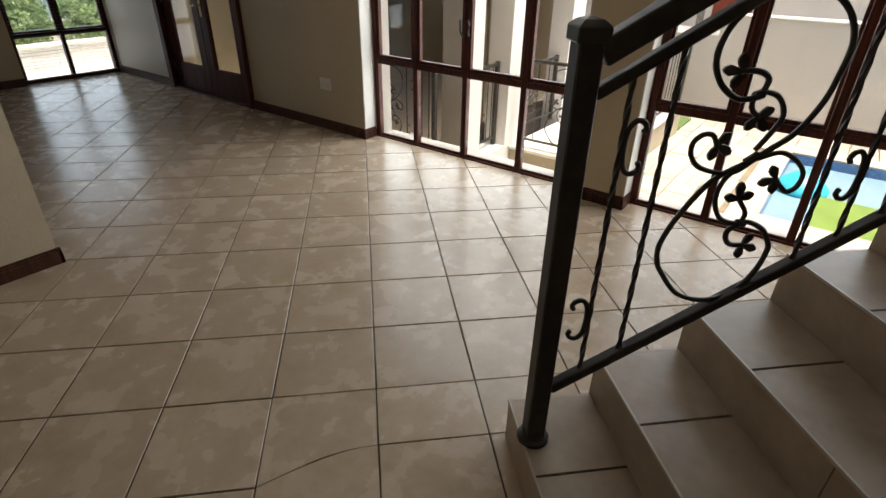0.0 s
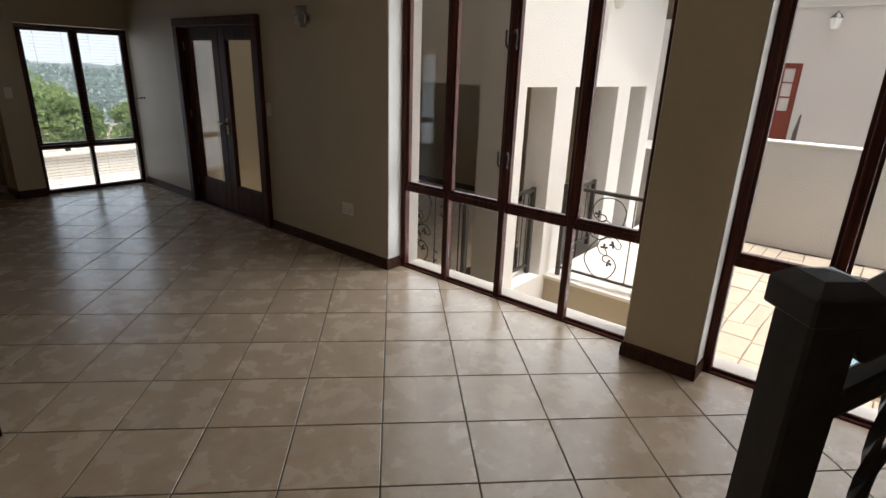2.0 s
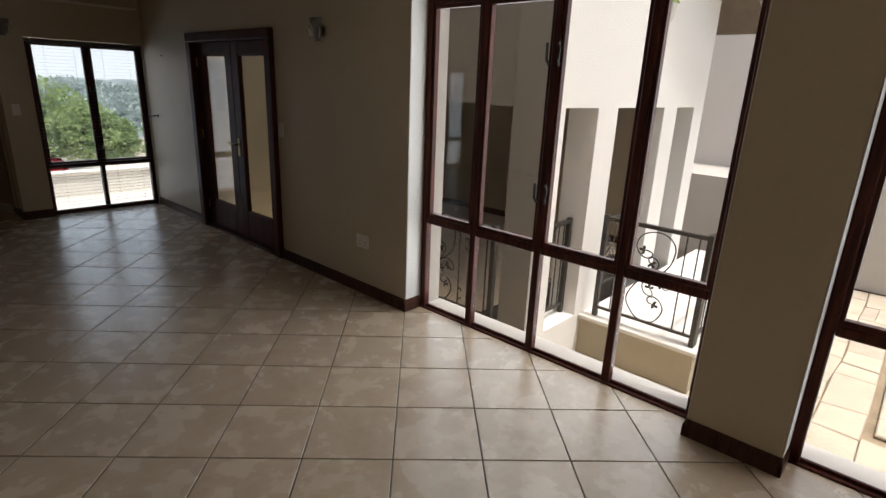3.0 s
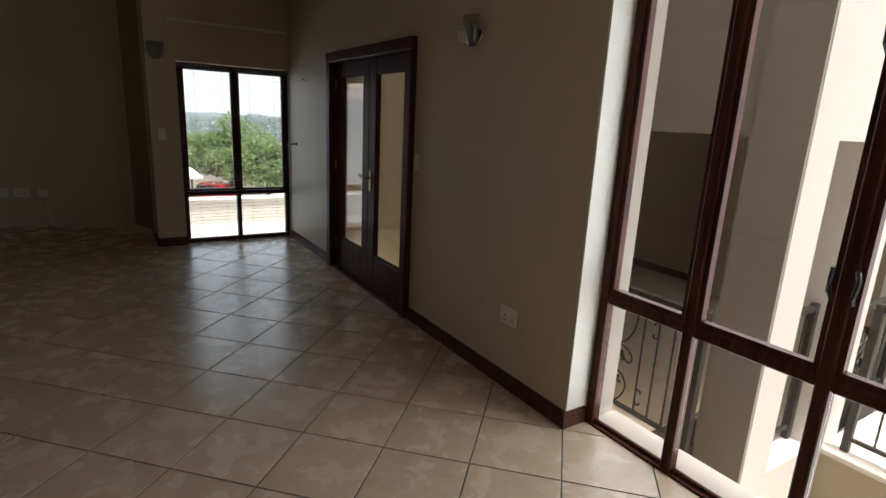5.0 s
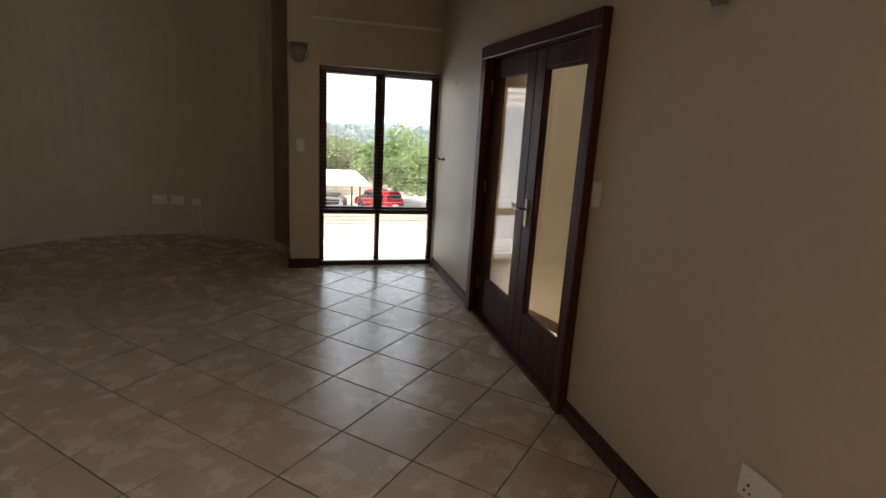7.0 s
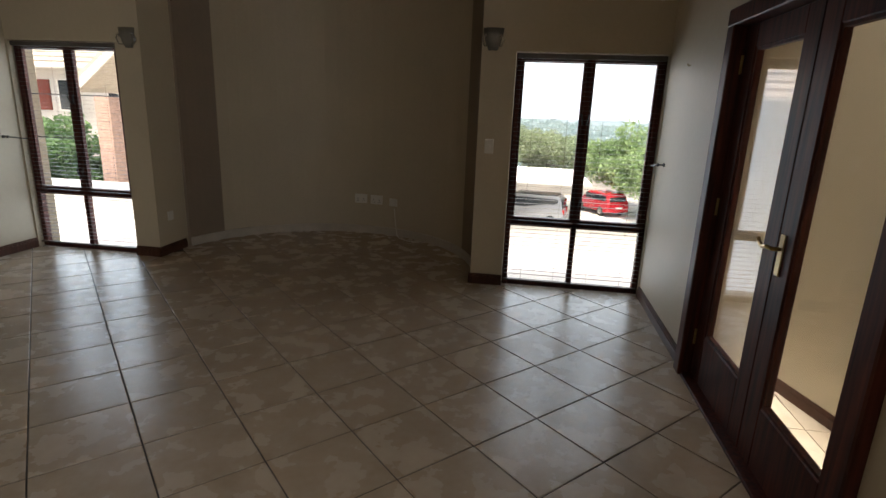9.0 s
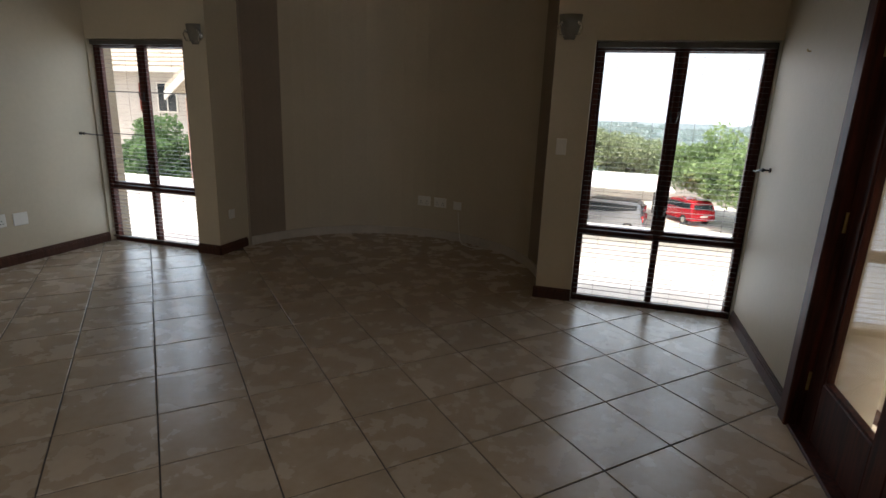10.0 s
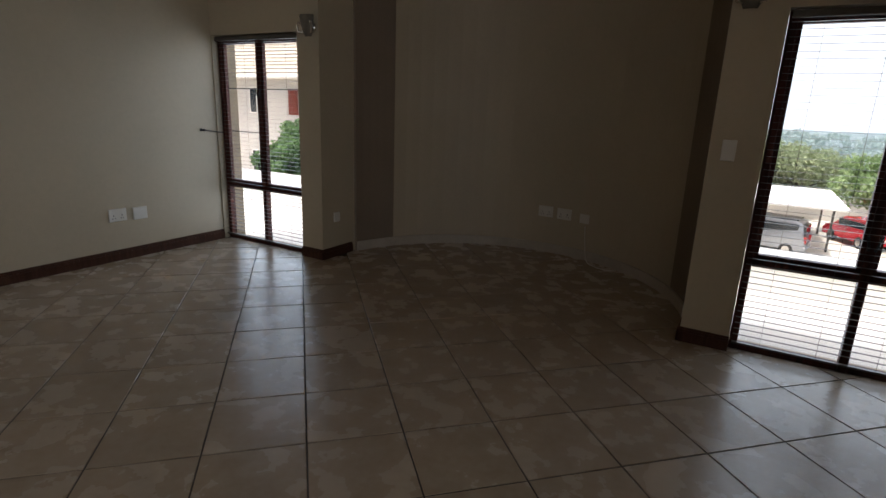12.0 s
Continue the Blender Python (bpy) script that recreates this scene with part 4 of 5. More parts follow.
yard_railing("dark iron railing with scrolls on the patio edge", (4.22, 4.34), (4.22, 3.24), 0.85, (0.37,), (0.10, 0.20, 0.30, 0.74, 0.84, 0.94, 1.03), ((0.84, 0.66, -1), (0.74, 0.20, 1)), PATIO)
yard_railing("dark iron railing with a leafy scroll on the terrace edge", (5.42, 2.88), (5.42, 1.98), 0.96, (0.28,), (0.14, 0.72, 0.82), (), -0.46)
yard_railing("dark iron railing along the terrace side", (5.47, 1.98), (8.5, 1.98), 0.96, (), tuple(np.arange(0.14, 2.95, 0.14)), (), -0.46)
yard_railing("dark iron railing between the arcade piers", (5.64, 3.14), (6.66, 3.14), 0.80, (0.3,), (0.12, 0.2, 0.85), (), -0.46)
yard_railing("dark iron railing in a slender arcade opening", (4.76, 3.14), (5.21, 3.14), 0.90, (), (0.1, 0.19, 0.28, 0.37), ((0.19, 0.35, 1),), -0.45)

# courtyard boundary, upper yard and the house behind with its red door
bm = bmesh.new()
box(bm, 9.9, 10.15, -9.0, 1.93, YARD, 0.71)
box(bm, 9.9, 10.15, 1.93, 6.0, YARD, 0.40)
structure("wall_boundary", bm, GREYPLASTER, "grey-beige plastered boundary wall stepping down", "wall")
structure("wall_boundary_coping", boxed(9.87, 10.18, -9.0, 1.96, 0.711, 0.735, chamfer=0.006), PLASTER, "pale coping on the boundary wall", "wall")
structure("upper_yard", boxed(10.15, 15.3, -9.0, 9.0, -5.0, -0.05), GREYPLASTER, "raised yard behind the boundary wall", "ground")
structure("grass_strip", boxed(8.65, 9.5, 1.95, 2.45, YARD - 0.03, YARD + 0.03), GRASS, "narrow lawn strip under the boundary wall", "grass")
house = thing("neighbour_house", "plastered two-storey house wall with a red door", "house", (15.3, 2.0, -0.05), kind="structure")
hv = Matrix.Translation((-15.3, -2.0, 0.22))


def house_piece(n, bm, mat, lab=""):
    bm.transform(hv)
    return part(n, bm, mat, house, lab)


bm = bmesh.new()
box(bm, 15.3, 15.6, -9.0, 2.40, -0.22, 6.0)
box(bm, 15.3, 15.6, 3.30, 9.0, -0.22, 6.0)
box(bm, 15.3, 15.6, 2.40, 3.30, 1.80, 6.0)
house_piece("wall", bm, GREYPLASTER)
house_piece("string_course", boxed(15.26, 15.2995, -9.0, 9.0, 2.94, 3.0), GREYPLASTER)
bm = bmesh.new()
for q in ((2.41, 2.53, -0.2, 1.79), (3.17, 3.29, -0.2, 1.79), (2.53, 3.17, -0.2, 0.75), (2.53, 3.17, 1.68, 1.79), (2.735, 2.765, 0.75, 1.68), (2.935, 2.965, 0.75, 1.68), (2.53, 2.735, 1.04, 1.07), (2.765, 2.935, 1.04, 1.07), (2.965, 3.17, 1.04, 1.07), (2.53, 2.735, 1.36, 1.39), (2.765, 2.935, 1.36, 1.39), (2.965, 3.17, 1.36, 1.39)):
    box(bm, 15.34, 15.39, *q)
house_piece("red_door", bm, REDWOOD, "red wooden door with nine small panes")
for i in range(3):
    for j in range(3):
        house_piece("door_pane", boxed(15.36, 15.37, (2.53, 2.765, 2.965)[i], (2.735, 2.935, 3.17)[i], (0.75, 1.07, 1.39)[j], (1.04, 1.36, 1.68)[j]), GREYPLASTER, "small tan obscured pane")
house_piece("vent_window", boxed(15.27, 15.31, 3.62, 3.92, 1.35, 1.85, chamfer=0.004), IRONGREY, "small dark louvred window")
for y in (2.2, 3.42):
    g = thing("gate_rail", "dark iron handrail beside the red door", "railing", (14.6, y, -0.05), "rails beside the door")
    for k in range(5):
        part("bar", tubed([(0.14 * k, 0, 0), (0.14 * k, 0, 0.55 + 0.09 * k)], 0.012, 6), IRONGREY, g)
    part("handrail", tubed([(0, 0, 0.55), (0.56, 0, 0.91)], 0.018, 6), IRONGREY, g)
lamp = thing("wall_lantern", "small glass wall lantern with a pointed cap", "lamp", (15.28, 1.98, 2.91))
part("bracket", tubed([(0.02, 0, 0.05), (-0.12, 0, 0.10), (-0.16, 0, 0.04)], 0.014, 6), IRONGREY, lamp)
part("lantern_body", lathe(bmesh.new(), [(0.05, -0.26), (0.085, -0.22), (0.11, -0.04)], -0.16, 0, 8), FROST, lamp)
part("lantern_cap", lathe(bmesh.new(), [(0.13, -0.039), (0.06, 0.04), (0.01, 0.08)], -0.16, 0, 8), IRONGREY, lamp)

# swimming pool
pool = thing("swimming_pool", "small swimming pool with pale coping and a blue mosaic band", "pool", (7.4, -1.0, YARD), kind="structure")
bm = bmesh.new()
for q in ((PX0 - 0.3, PX0, PY0 - 0.3, PY1 + 0.3), (PX1, PX1 + 0.3, PY0 - 0.3, PY1 + 0.3), (PX0, PX1, PY1, PY1 + 0.3), (PX0, PX1, PY0 - 0.3, PY0)):
    box(bm, *q, YARD - 0.02, YARD + 0.012, chamfer=0.01)
bm.transform(Matrix.Translation(-pool.location))
part("coping", bm, STONE, pool)
bm = bmesh.new()
for q in ((PX0, PX1, PY1 - 0.012, PY1 - 0.001), (PX0 + 0.001, PX0 + 0.012, PY0, PY1), (PX1 - 0.012, PX1 - 0.001, PY0, PY1)):
    box(bm, *q, YARD - 0.28, YARD - 0.02)
bm.transform(Matrix.Translation(-pool.location))
part("mosaic_band", bm, BLUETILE, pool)
bm = boxed(PX0, PX1, PY0, PY1, YARD - 0.6, YARD - 0.14)
bm.transform(Matrix.Translation(-pool.location))
part("water", bm, WATERMAT, pool, "pale blue still water")
structure("pool_cover", boxed(PX0 + 0.02, 7.45, PY0 + 0.05, -0.08, YARD - 0.139, YARD - 0.10, chamfer=0.01), COVER, "bright green pool cover over part of the water", "cover")
fl = thing("pool_float", "cyan plastic cone floating in the pool", "float", (7.62, 0.12, YARD - 0.14))
part("cone", lathe(bmesh.new(), [(0.30, 0.0), (0.31, 0.05), (0.24, 0.12), (0.08, 0.24), (0.03, 0.26)], 0, 0, 20), CYAN, fl, smooth=True)
part("float_base", lathe(bmesh.new(), [(0.26, -0.06), (0.29, 0.0)], 0, 0, 20), PLASTIC, fl)

# ---- outside the low windows ----
structure("balcony_slab", boxed(-9.0, OUT + 4.0, NOUT + 0.25, 10.6, -4.95, -0.30), TERRACE, "pale balcony floor", "floor")
bm = bmesh.new()
box(bm, -9.0, 8.0, 10.5, 10.7, -0.30, 0.05)
structure("balcony_parapet", bm, PLASTER, "white plastered parapet", "wall")
structure("parapet_coping", boxed(-9.02, 8.02, 10.46, 10.74, 0.051, 0.09, chamfer=0.008), TERRACE, "pale parapet coping", "wall")


def foliage(bm, centre, radius, count, size, rng, flat=0.8):
    """Many small leaf clumps round a centre, thick outside and with gaps."""
    for _ in range(count):
        d = Vector((rng.gauss(0, 1), rng.gauss(0, 1), rng.gauss(0, 1) * flat)).normalized()
        p = Vector(centre) + d * radius * (0.55 + 0.5 * rng.random())
        p.z = centre[2] + (p.z - centre[2]) * flat
        a = Vector((rng.gauss(0, 1), rng.gauss(0, 1), rng.gauss(0, 1))).normalized()
        b = a.cross(Vector((rng.random(), rng.random(), 1))).normalized()
        s = size * (0.6 + 0.8 * rng.random())
        bm.faces.new([bm.verts.new(p + q) for q in (a * s, b * s * 0.6, -a * s * 0.8, -b * s * 0.6)])


def tree(at, height, spread, seed, leaf, label, clumps=36, leaf_size=0.15, per=290):
    rng = random.Random(seed)
    t = thing("tree", label, "tree", at, "trees round the drive")
    bend = Vector((rng.uniform(-0.3, 0.3), rng.uniform(-0.3, 0.3), 0))
    trunk = bmesh.new()
    h = height * 0.45
    tube(trunk, [(0, 0, 0), bend * 0.5 + Vector((0, 0, h * 0.5)), bend + Vector((0, 0, h))], 0.16, 8, [1.3, 0.9, 0.65])
    crown = bmesh.new()
    for k in range(clumps):
        a = k * 2.4 + rng.random()
        rr = spread * math.sqrt((k + 0.5) / clumps) * 0.85
        c = bend + Vector((math.cos(a) * rr, math.sin(a) * rr, height * (0.36 + 0.46 * rng.random() * (1.1 - 0.45 * rr / spread)) + 0.1 * height * (1 - rr / spread)))
        if k % 3 == 0:
            tube(trunk, [bend + Vector((0, 0, h * 0.9)), (bend + c) * 0.5 + Vector((0, 0, h * 0.4)), c], 0.07, 5, [1, 0.7, 0.3])
        foliage(crown, c, spread * 0.33 * (0.7 + 0.6 * rng.random()), per, leaf_size, rng)
    part("trunk", trunk, BARK, t, smooth=True)
    part("crown", crown, leaf, t)
    return t


tree((9.2, 42.2, -4.9), 5.7, 2.9, 5, LEAF, "broad green tree over the parked cars")
tree((4.9, 48.5, -4.9), 5.0, 3.0, 6, LEAF2, "olive green tree behind the carport")
tree((1.0, 48.0, -4.9), 6.1, 3.0, 7, LEAF2, "leafy green tree beyond the drive")
tree((10.9, 38.2, -4.9), 4.7, 2.5, 8, LEAF, "rounded green tree beside the wall")
tree((15.2, 36.5, -4.9), 4.5, 2.2, 9, LEAF, "small rounded green tree by the parapet")
tree((-5.0, 50.0, -4.9), 6.4, 3.8, 10, LEAF, "green tree in the distance")
tree((-14.9, 21.9, -4.9), 6.3, 1.7, 11, BUSH, "dense green bush before the house", 34, 0.10)
tree((-17.1, 23.0, -4.9), 5.9, 1.45, 13, BUSH, "dense green bush beside a brick pillar", 28, 0.10)
bm = bmesh.new()
rng = random.Random(4)
for k in range(700):
    x = rng.uniform(-90, 150)
    y = rng.uniform(90, 320)
    foliage(bm, (x, y, -9.5 - (y - 90) * 0.088 + rng.uniform(0, 2.0)), rng.uniform(2.5, 6), 60, 0.95, rng, 0.6)
for k in range(420):
    y = 330 + 520 * (k / 420)
    foliage(bm, (rng.uniform(-0.45, 0.6) * y, y, -27 + 0.012 * (y - 330) + rng.uniform(0, 9)), rng.uniform(8, 18), 80, 2.4, rng, 0.5)
tagged(part("far_woods", bm, HAZELEAF), "belt of distant trees with haze painted into the green", "woods", kind="stuff")
bm = bmesh.new()


def ridge(q):
    """Height of the uneven wooded skyline."""
    return -10 + 6 * noise.noise(Vector((q * 0.004, 3, 0))) + 2.2 * noise.noise(Vector((q * 0.03, 7, 0))) + 1.2 * noise.noise(Vector((q * 0.11, 1, 0)))


for k in range(450):
    a, b = -900 + 4 * k, -900 + 4 * (k + 1)
    vs = [bm.verts.new(p) for p in ((a, 900, -36), (b, 900, -36), (b, 900, ridge(b)), (a, 900, ridge(a)))]
    bm.faces.new(vs)
# the ridge's blue-grey is distance haze put into the base colour
HILLS = material("haze_painted_hills", (0.40, 0.47, 0.50), 0.95, var=0.12, scale=0.03, fine=0.3)
structure("sky_backdrop", boxed(-2500, 2500, 1150, 1151, -60, 900), HAZE, "white hazy sky over the horizon", "sky")
structure("backdrop", bm, HILLS, "low hills on the horizon, haze painted into their blue-green", "backdrop")


# carport, perimeter wall, gate posts
port = thing("carport", "flat white carport roof on thin posts", "carport", (1.0, 37.5, -4.9))
part("roof", boxed(-7.0, 5.2, -3.5, 4.6, 2.4, 2.52, chamfer=0.02), PLASTER, port)
part("side_wall", boxed(-7.0, -3.0, 4.3, 4.5, 0.0, 2.395), PLASTER, port)
for x in (-5.8, 4.9):
    for y in (-1.0, 4.1):
        part("post", boxed(x - 0.05, x + 0.05, y - 0.05, y + 0.05, 0, 2.4), IRONGREY, port)
structure("wall_perimeter", boxed(-30, 40, 47.0, 47.25, -4.9, -3.35), GREYPLASTER, "tan perimeter wall across the drive", "wall")


def car(at, turn, paint, label, length, height, roof, dark_roof=False):
    """A parked car: body with cabin, glass, wheels, lamps."""
    c = thing("car", label, "car", at, "parked cars")
    c.rotation_euler = (0, 0, radians(turn))
    half, L = 0.83, length / 2
    side = [(-L, 0.32), (-L - 0.02, 0.62), (-L + 0.08, 0.92), (-L + 0.22, height - 0.12), (-L + 0.5, height), (roof, height), (roof + 0.75, 0.97), (L - 0.25, 0.84), (L, 0.60), (L - 0.02, 0.30)]
    bm = bmesh.new()
    rows = []
    for y, k in ((-half, 0.0), (-half * 0.92, 1.0), (half * 0.92, 1.0), (half, 0.0)):
        rows.append([bm.verts.new((x * (0.985 if k == 0 else 1), y * (0.86 if z > 0.95 and k == 0 else (0.9 if z > 0.95 else 1.0)), z if k or z < 0.95 else z - 0.05)) for x, z in side])
    n = len(side)
    for a, b in zip(rows, rows[1:]):
        for k in range(n):
            bm.faces.new((a[k], a[(k + 1) % n], b[(k + 1) % n], b[k]))
    bm.faces.new(rows[0][::-1])
    bm.faces.new(rows[-1])
    body = part("body", bm, paint, c)
    for s in (-1, 1):
        y0, y1 = s * half * 0.845, s * half * 0.93
        bm = boxed(-L + 0.35, roof + 0.35, min(y0, y1), max(y0, y1), 0.98, height - 0.16, chamfer=0.02)
        part("side_window", bm, CARGLASS, c)
        for x in (-L + 0.72, L - 0.75):
            w = lathe(bmesh.new(), [(0.29, -0.1), (0.31, -0.06), (0.31, 0.06), (0.29, 0.1)], 0, 0, 20)
            w.transform(Matrix.Translation((x, s * (half - 0.09), 0.31)) @ Matrix.Rotation(radians(90), 4, "X"))
            wheel = part("wheel", w, TYRE, c)
            w = lathe(bmesh.new(), [(0.17, -0.105), (0.19, 0.105)], 0, 0, 16)
            w.transform(Matrix.Translation((x, s * (half - 0.085), 0.31)) @ Matrix.Rotation(radians(90), 4, "X"))
            part("hub_cap", w, CHROME, wheel)
        part("tail_lamp", boxed(-L - 0.04, -L + 0.12, s * (half - 0.2) - 0.09, s * (half - 0.2) + 0.09, 0.66, 0.98, chamfer=0.02), LAMPRED, c)
    part("rear_window", boxed(-L + 0.05, -L + 0.2, -0.6, 0.6, 0.98, height - 0.2, chamfer=0.03), CARGLASS, c)
    part("windscreen", boxed(roof + 0.2, roof + 0.45, -0.6, 0.6, 1.0, height - 0.12, chamfer=0.03), CARGLASS, c)
    if dark_roof:
        part("roof_panel", boxed(-L + 0.42, roof + 0.05, -half * 0.80, half * 0.80, height - 0.02, height + 0.05, chamfer=0.03), CARGLASS, c, "black roof")
    part("rear_bumper", boxed(-L - 0.07, -L + 0.05, -half * 0.95, half * 0.95, 0.32, 0.52, chamfer=0.03), paint, c)
    part("number_plate", boxed(-L - 0.08, -L - 0.072, -0.25, 0.25, 0.55, 0.66), PLASTIC, c)
    return c


car((7.6, 39.8, -4.9), 120, REDPAINT, "red hatchback car parked on the drive", 3.5, 1.47, 0.35)
car((2.8, 35.4, -4.9), 168, SILVERPAINT, "silver car with dark windows parked under the carport", 4.4, 1.7, 0.6, True)

# house with clay tile roof
villa = thing("plastered_house", "two-storey plastered house with a clay tile roof", "house", (-19.0, 27.0, -4.6), kind="structure")
vv = Matrix.Translation((19.0, -27.0, 4.9))


def villa_piece(n, bm, mat, lab="", parent=None):
    bm.transform(vv)
    return part(n, bm, mat, parent or villa, lab)


villa_piece("wall", boxed(-34.0, -14.0, 27.0, 36.0, -5.2, 2.4), GREYPLASTER)
bm = bmesh.new()
vs = [bm.verts.new(p) for p in ((-34.6, 26.4, 2.35), (-13.4, 26.4, 2.35), (-13.4, 36.6, 2.35), (-34.6, 36.6, 2.35), (-30.0, 31.5, 5.6), (-18.0, 31.5, 5.6))]
for f in ((0, 1, 5, 4), (1, 2, 5), (2, 3, 4, 5), (3, 0, 4), (0, 3, 2, 1)):
    bm.faces.new([vs[k] for k in f])
villa_piece("roof", bm, PALETILE)
villa_piece("gutter", boxed(-34.65, -13.35, 26.3, 26.42, 2.26, 2.38, chamfer=0.03), PLASTIC, "white eaves gutter")
for row in range(14):
    f = row / 14
    a, b = -34.6 + 4.6 * f, -13.4 - 4.6 * f
    y, z = 26.4 + 5.1 * f, 2.38 + 3.25 * f
    villa_piece("tile_course", tubed([(a, y, z), (b, y, z)], 0.05, 6), PALETILE)
for x in (-31, -28.5, -26, -23.5, -19.2, -16.6):
    for z in (0.4, -3.2):
        w = villa_piece("window", boxed(x - 0.55, x + 0.55, 26.955, 26.998, z, z + 1.35), CARGLASS)
        bm = bmesh.new()
        for q in ((x - 0.62, x - 0.55, z - 0.07, z + 1.42), (x + 0.55, x + 0.62, z - 0.07, z + 1.42), (x - 0.55, x + 0.55, z - 0.07, z), (x - 0.55, x + 0.55, z + 1.35, z + 1.42), (x - 0.03, x + 0.03, z, z + 1.35)):
            box(bm, q[0], q[1], 26.93, 26.997, q[2], q[3])
        villa_piece("window_frame", bm, PLASTIC, "", w)
shutter = villa_piece("shutter", boxed(-20.95, -20.25, 26.94, 26.998, 0.35, 1.75), REDWOOD, "red-brown slatted shutter")
for k in range(11):
    villa_piece("slat", boxed(-20.9, -20.3, 26.915, 26.939, 0.4 + 0.12 * k, 0.48 + 0.12 * k), REDWOOD, "", shutter)
ver = thing("veranda", "white gabled veranda roof on a red face-brick pillar", "veranda", (-10.85, 20.0, -4.9), kind="structure")
bm = bmesh.new()
for k in range(70):
    z = k * 0.09
    box(bm, -1.05, -0.5, 0.0, 0.55, z + 0.005, z + 0.085)
part("pillar", bm, BRICK, ver, "red face-brick pillar")
for name, dz, y0, y1, mat in (("barge_board", 0.0, -0.06, 0.0, PLASTIC), ("roof", 0.21, 0.001, 5.0, PALETILE)):
    bm = bmesh.new()
    vs = [bm.verts.new((x, y, z + dz)) for y in (y0, y1) for x, z in ((-1.9, 6.2), (2.5, 9.7), (2.5, 10.0), (-1.9, 6.5))]
    for f in ((0, 1, 2, 3), (4, 5, 6, 7), (0, 1, 5, 4), (1, 2, 6, 5), (2, 3, 7, 6), (3, 0, 4, 7)):
        bm.faces.new([vs[k] for k in f])
    part(name, bm, mat, ver)
structure("white_boundary_wall", boxed(-24.0, -7.0, 19.0, 19.2, -4.9, -1.3), PLASTER, "white plastered garden wall", "wall")

# house across the garden, seen in the door's glass
wing = thing("plastered_house", "grey plastered house with an orange clay tile roof", "house", (-5.0, 24.0, -4.9), kind="structure")
wv = Matrix.Translation(-wing.location)


def wing_piece(n, bm, mat, lab="", parent=None):
    bm.transform(wv)
    return part(n, bm, mat, parent or wing, lab)


wing_piece("wall", boxed(-9.0, 0.5, 24.0, 33.0, -4.9, 2.2), SHADEGREY)
bm = bmesh.new()
vs = [bm.verts.new(p) for p in ((-9.5, 23.4, 2.15), (1.0, 23.4, 2.15), (1.0, 33.6, 2.15), (-9.5, 33.6, 2.15), (-6.5, 28.5, 5.6), (-2.0, 28.5, 5.6))]
for f in ((0, 1, 5, 4), (1, 2, 5), (2, 3, 4, 5), (3, 0, 4), (0, 3, 2, 1)):
    bm.faces.new([vs[k] for k in f])
wing_piece("roof", bm, ROOFTILE)
wing_piece("gutter", boxed(-9.55, 1.05, 23.3, 23.42, 2.06, 2.18, chamfer=0.03), PLASTIC, "white eaves gutter")
for row in range(12):
    f = row / 12
    wing_piece("tile_course", tubed([(-9.5 + 3.0 * f, 23.4 + 5.1 * f, 2.18 + 3.45 * f), (1.0 - 3.0 * f, 23.4 + 5.1 * f, 2.18 + 3.45 * f)], 0.09, 6), ROOFTILE)
for x in (-7.6, -5.2, -2.8, -0.6):
    for z in (0.1, -3.3):
        w = wing_piece("window", boxed(x - 0.5, x + 0.5, 23.955, 23.998, z, z + 1.35), CARGLASS)
        bm = bmesh.new()
        for q in ((x - 0.57, x - 0.5, z - 0.07, z + 1.42), (x + 0.5, x + 0.57, z - 0.07, z + 1.42), (x - 0.5, x + 0.5, z - 0.07, z), (x - 0.5, x + 0.5, z + 1.35, z + 1.42), (x - 0.03, x + 0.03, z, z + 1.35)):
            box(bm, q[0], q[1], 23.93, 23.997, q[2], q[3])
        wing_piece("window_frame", bm, PLASTIC, "", w)

# ---- floor tiles, last ----
def tile_at(i, j):
    """Centre of a floor tile of the diagonal grid."""
    u, v = (i + 0.5) * 0.4, (j + 0.5) * 0.4
    return (u + v) * S2, (v - u) * S2


def indoors(x, y):
    if math.hypot(x - CX, y - CY) < CR + 0.28 and y > NORTH:
        return True
    if y > NORTH + 0.30 or x > EAST + 0.40:
        return False
    if y > 3.25:
        return x > WEST - 0.15
    return x > -1.57 and y > -2.57


cells = [(i, j) for i in range(-18, 14) for j in range(-10, 24) if indoors(*tile_at(i, j))]
cells.sort(key=lambda c: (tile_at(*c)[0] - 1.3) ** 2 + (tile_at(*c)[1] - 3.6) ** 2)


def tile_bm(bm, m):
    h = 0.1968
    lo = [bm.verts.new(m @ Vector((a * h, b * h, -0.004))) for a, b in ((-1, -1), (1, -1), (1, 1), (-1, 1))]
    up = [bm.verts.new(m @ Vector((a * h, b * h, -0.0014))) for a, b in ((-1, -1), (1, -1), (1, 1), (-1, 1))]
    k = h - 0.0022
    hi = [bm.verts.new(m @ Vector((a * k, b * k, 0.0))) for a, b in ((-1, -1), (1, -1), (1, 1), (-1, 1))]
    for q in range(4):
        bm.faces.new((lo[q], lo[(q + 1) % 4], up[(q + 1) % 4], up[q]))
        bm.faces.new((up[q], up[(q + 1) % 4], hi[(q + 1) % 4], hi[q]))
    bm.faces.new(hi)


rng = random.Random(2)


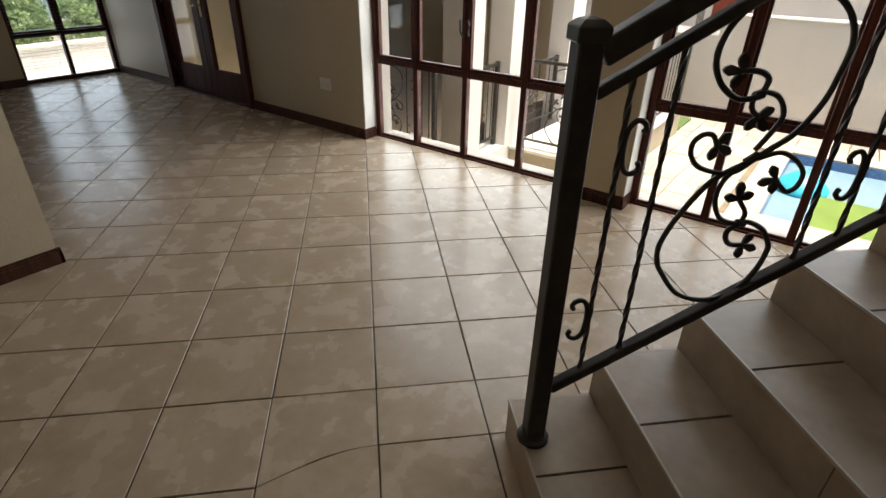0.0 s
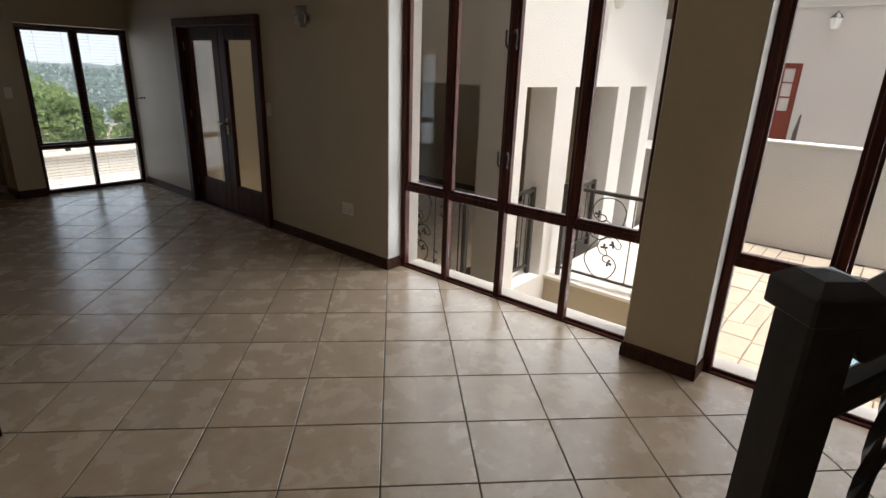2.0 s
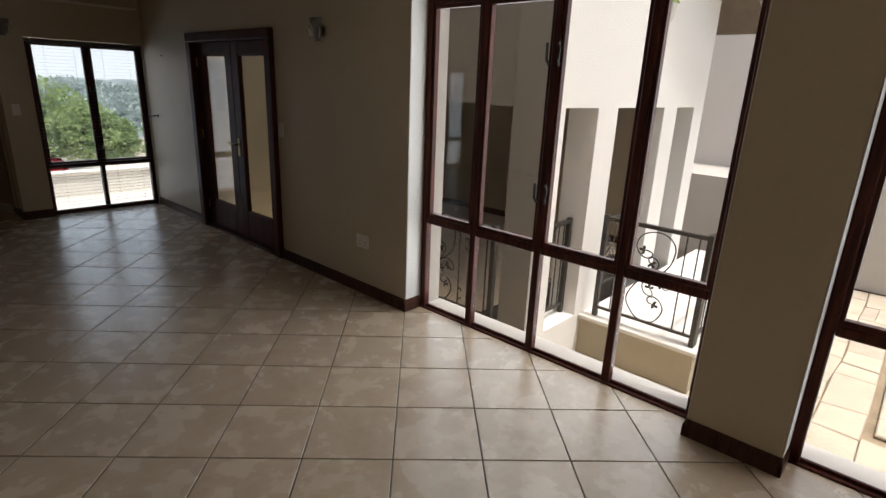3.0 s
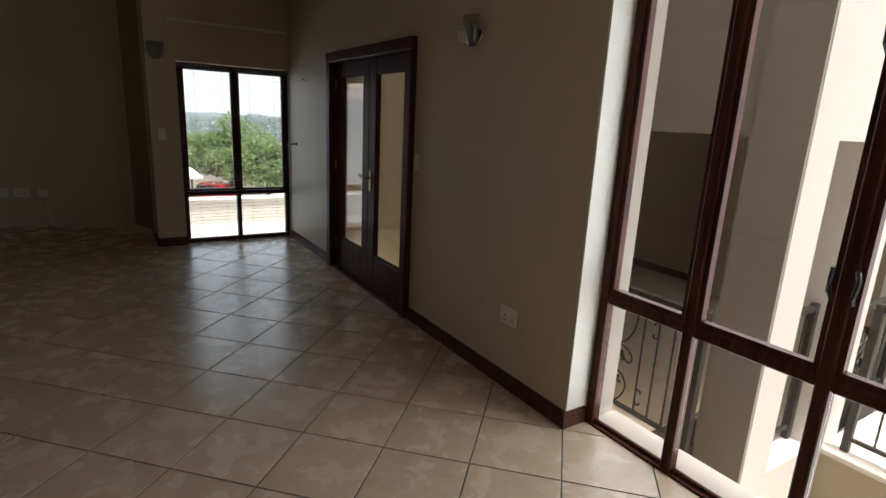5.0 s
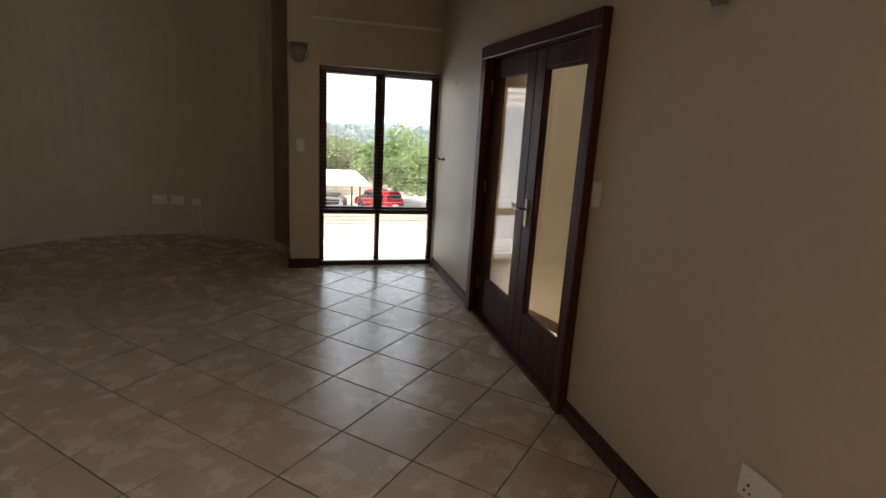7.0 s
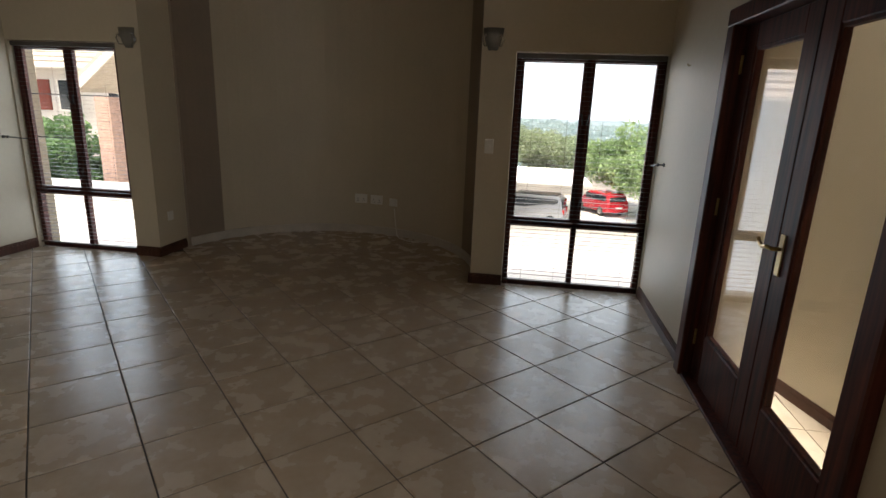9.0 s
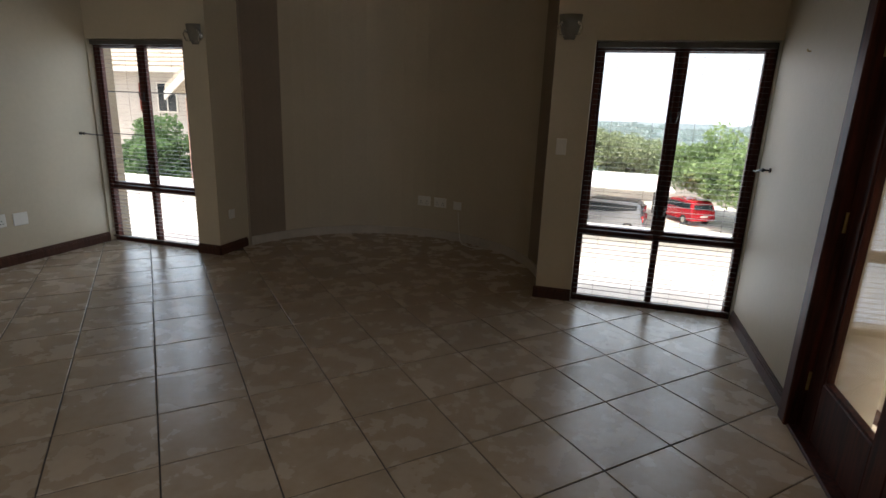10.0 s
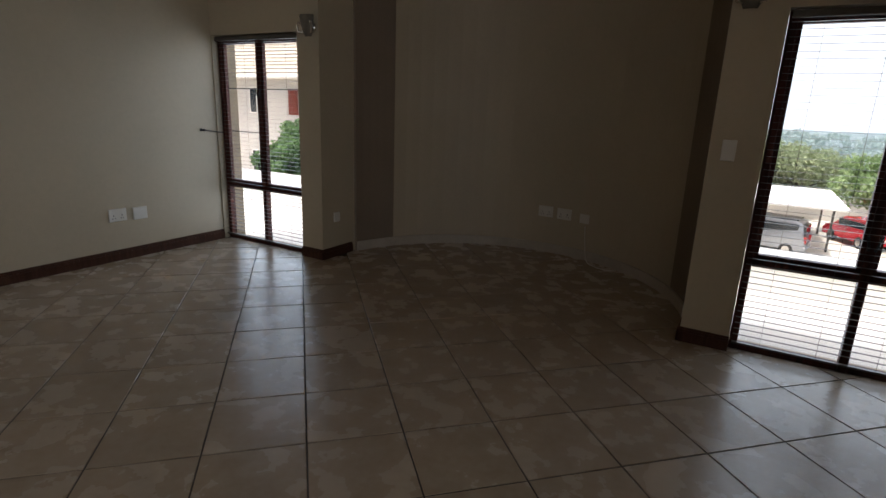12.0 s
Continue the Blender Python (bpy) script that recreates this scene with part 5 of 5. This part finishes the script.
def cut_tile(outline):
    """A tile cut to an outline in grid units, inset for its joint."""
    c = [sum(p[k] for p in outline) / len(outline) for k in (0, 1)]
    pts = []
    for u, v in outline:
        d = math.hypot(u - c[0], v - c[1])
        f = 1 - 0.009 / d
        u, v = (c[0] + (u - c[0]) * f) * 0.4, (c[1] + (v - c[1]) * f) * 0.4
        pts.append(((u + v) * S2, (v - u) * S2))
    return part("tile", prism(bmesh.new(), pts, -0.004, 0.0), TILE, FLOOR)


def clipped(i, j):
    """A tile's outline, cut off at the east and north window frames; None where it is whole."""
    ring = [((u + v) * 0.4 * S2, (v - u) * 0.4 * S2) for u, v in ((i + 0.008, j + 0.008), (i + 0.992, j + 0.008), (i + 0.992, j + 0.992), (i + 0.008, j + 0.992))]
    whole = True
    limits = [(0, EAST + 0.17)] + ([(1, NORTH + 0.06)] if not -0.93 < tile_at(i, j)[0] < 2.0 else [])
    for axis, limit in limits:
        if all(p[axis] <= limit for p in ring):
            continue
        whole, out = False, []
        for p, q in zip(ring, ring[1:] + ring[:1]):
            if p[axis] <= limit:
                out.append(p)
            if (p[axis] <= limit) != (q[axis] <= limit):
                f = (limit - p[axis]) / (q[axis] - p[axis])
                out.append((p[0] + (q[0] - p[0]) * f, p[1] + (q[1] - p[1]) * f))
        ring = out
        if len(ring) < 3:
            return []
    return None if whole else ring


ROWCUT = 3.31                   # the last row before the stairs is cut, with a bowed cut beside it
bow = [(-1 + k / 8, 3.0 + 0.31 * math.sin(k / 8 * math.pi / 2)) for k in range(9)]
first = None
rest = bmesh.new()
for n, (i, j) in enumerate(cells):
    x, y = tile_at(i, j)
    if i >= 0 and j == 3:
        cut_tile([(i, ROWCUT), (i + 1, ROWCUT), (i + 1, 4), (i, 4)])
        continue
    if i == -1 and j == 3:
        cut_tile(bow + [(0, 4), (-1, 4)])
        continue
    if i == -1 and j == 2:
        cut_tile([(-1, 2), (0, 2)] + bow[::-1])
        continue
    edge = clipped(i, j)
    if edge is not None:
        if len(edge) > 2:
            part("tile", prism(bmesh.new(), edge, -0.004, 0.0), TILE, FLOOR)
        continue
    if i >= 0 and j < 3:
        u, v = (i + 0.5) * 0.4, (j + 0.5 + ROWCUT - 3) * 0.4
        x, y = (u + v) * S2, (v - u) * S2
    if n < 260:
        if first is None:
            bm = bmesh.new()
            tile_bm(bm, Matrix.Rotation(radians(-45), 4, "Z"))
            first = part("tile", bm, TILE, FLOOR)
            t = first
        else:
            t = new("tile", first.data)
            t.parent = FLOOR
        t.matrix_basis = Matrix.Translation((x, y, rng.uniform(-0.0004, 0.0004))) @ Matrix.Rotation(radians(rng.choice((0, 90, 180, 270))), 4, "Z")
    else:
        tile_bm(rest, Matrix.Translation((x, y, 0)) @ Matrix.Rotation(radians(-45), 4, "Z"))
tagged(part("more_tiles", rest, TILE, FLOOR), kind="stuff")

# ---- courtyard paving stones ----
rng = random.Random(8)
def flagstone(ring):
    """One irregular slab with worn edges, a joint's width inside its outline."""
    c = [sum(p[k] for p in ring) / len(ring) for k in (0, 1)]
    inside_pool = PX0 - 0.26 < c[0] < PX1 + 0.2 and PY0 - 0.26 < c[1] < PY1 + 0.2
    if inside_pool or (c[0] > 5.36 and c[1] > 1.93) or c[1] > 2.88:
        return
    lift = rng.uniform(-0.006, 0.004)
    bm = bmesh.new()
    loops = []
    for inset, z in ((0.005, -0.03), (0.006, -0.008), (0.015, 0.0)):
        loop = []
        for p in ring:
            d = math.hypot(p[0] - c[0], p[1] - c[1])
            f = 1 - inset * 1.4 / d
            loop.append(bm.verts.new((c[0] + (p[0] - c[0]) * f, c[1] + (p[1] - c[1]) * f, YARD + z + lift)))
        loops.append(loop)
    n = len(ring)
    for a, b in zip(loops, loops[1:]):
        for k in range(n):
            bm.faces.new((a[k], a[(k + 1) % n], b[(k + 1) % n], b[k]))
    bm.faces.new(loops[-1])
    part("paving_stone", bm, STONE, PAVING)


def course(j, x):
    """The wavering joint line under a course of slabs."""
    return -4.55 + 0.33 * j + 0.035 * noise.noise(Vector((x * 1.3, j * 7.1, 0))) + 0.02 * math.sin(j * 2.4)


for j in range(23):
    x, lean = OUT + 0.02, 0.0
    while x < 9.75:
        w = min(rng.choice((0.28, 0.38, 0.48, 0.58, 0.68)), 9.86 - x)
        tip = rng.uniform(-0.05, 0.05)
        a, b = (x, course(j, x)), (x + w, course(j, x + w))
        c, d = (x + w + tip, course(j + 1, x + w + tip)), (x + lean, course(j + 1, x + lean))
        if w > 0.4 and rng.random() < 0.3:
            m, o = [(a[k] + d[k]) / 2 for k in (0, 1)], [(b[k] + c[k]) / 2 for k in (0, 1)]
            flagstone([a, b, o, m])
            flagstone([m, o, c, d])
        else:
            flagstone([a, b, c, d])
        x, lean = x + w, tip
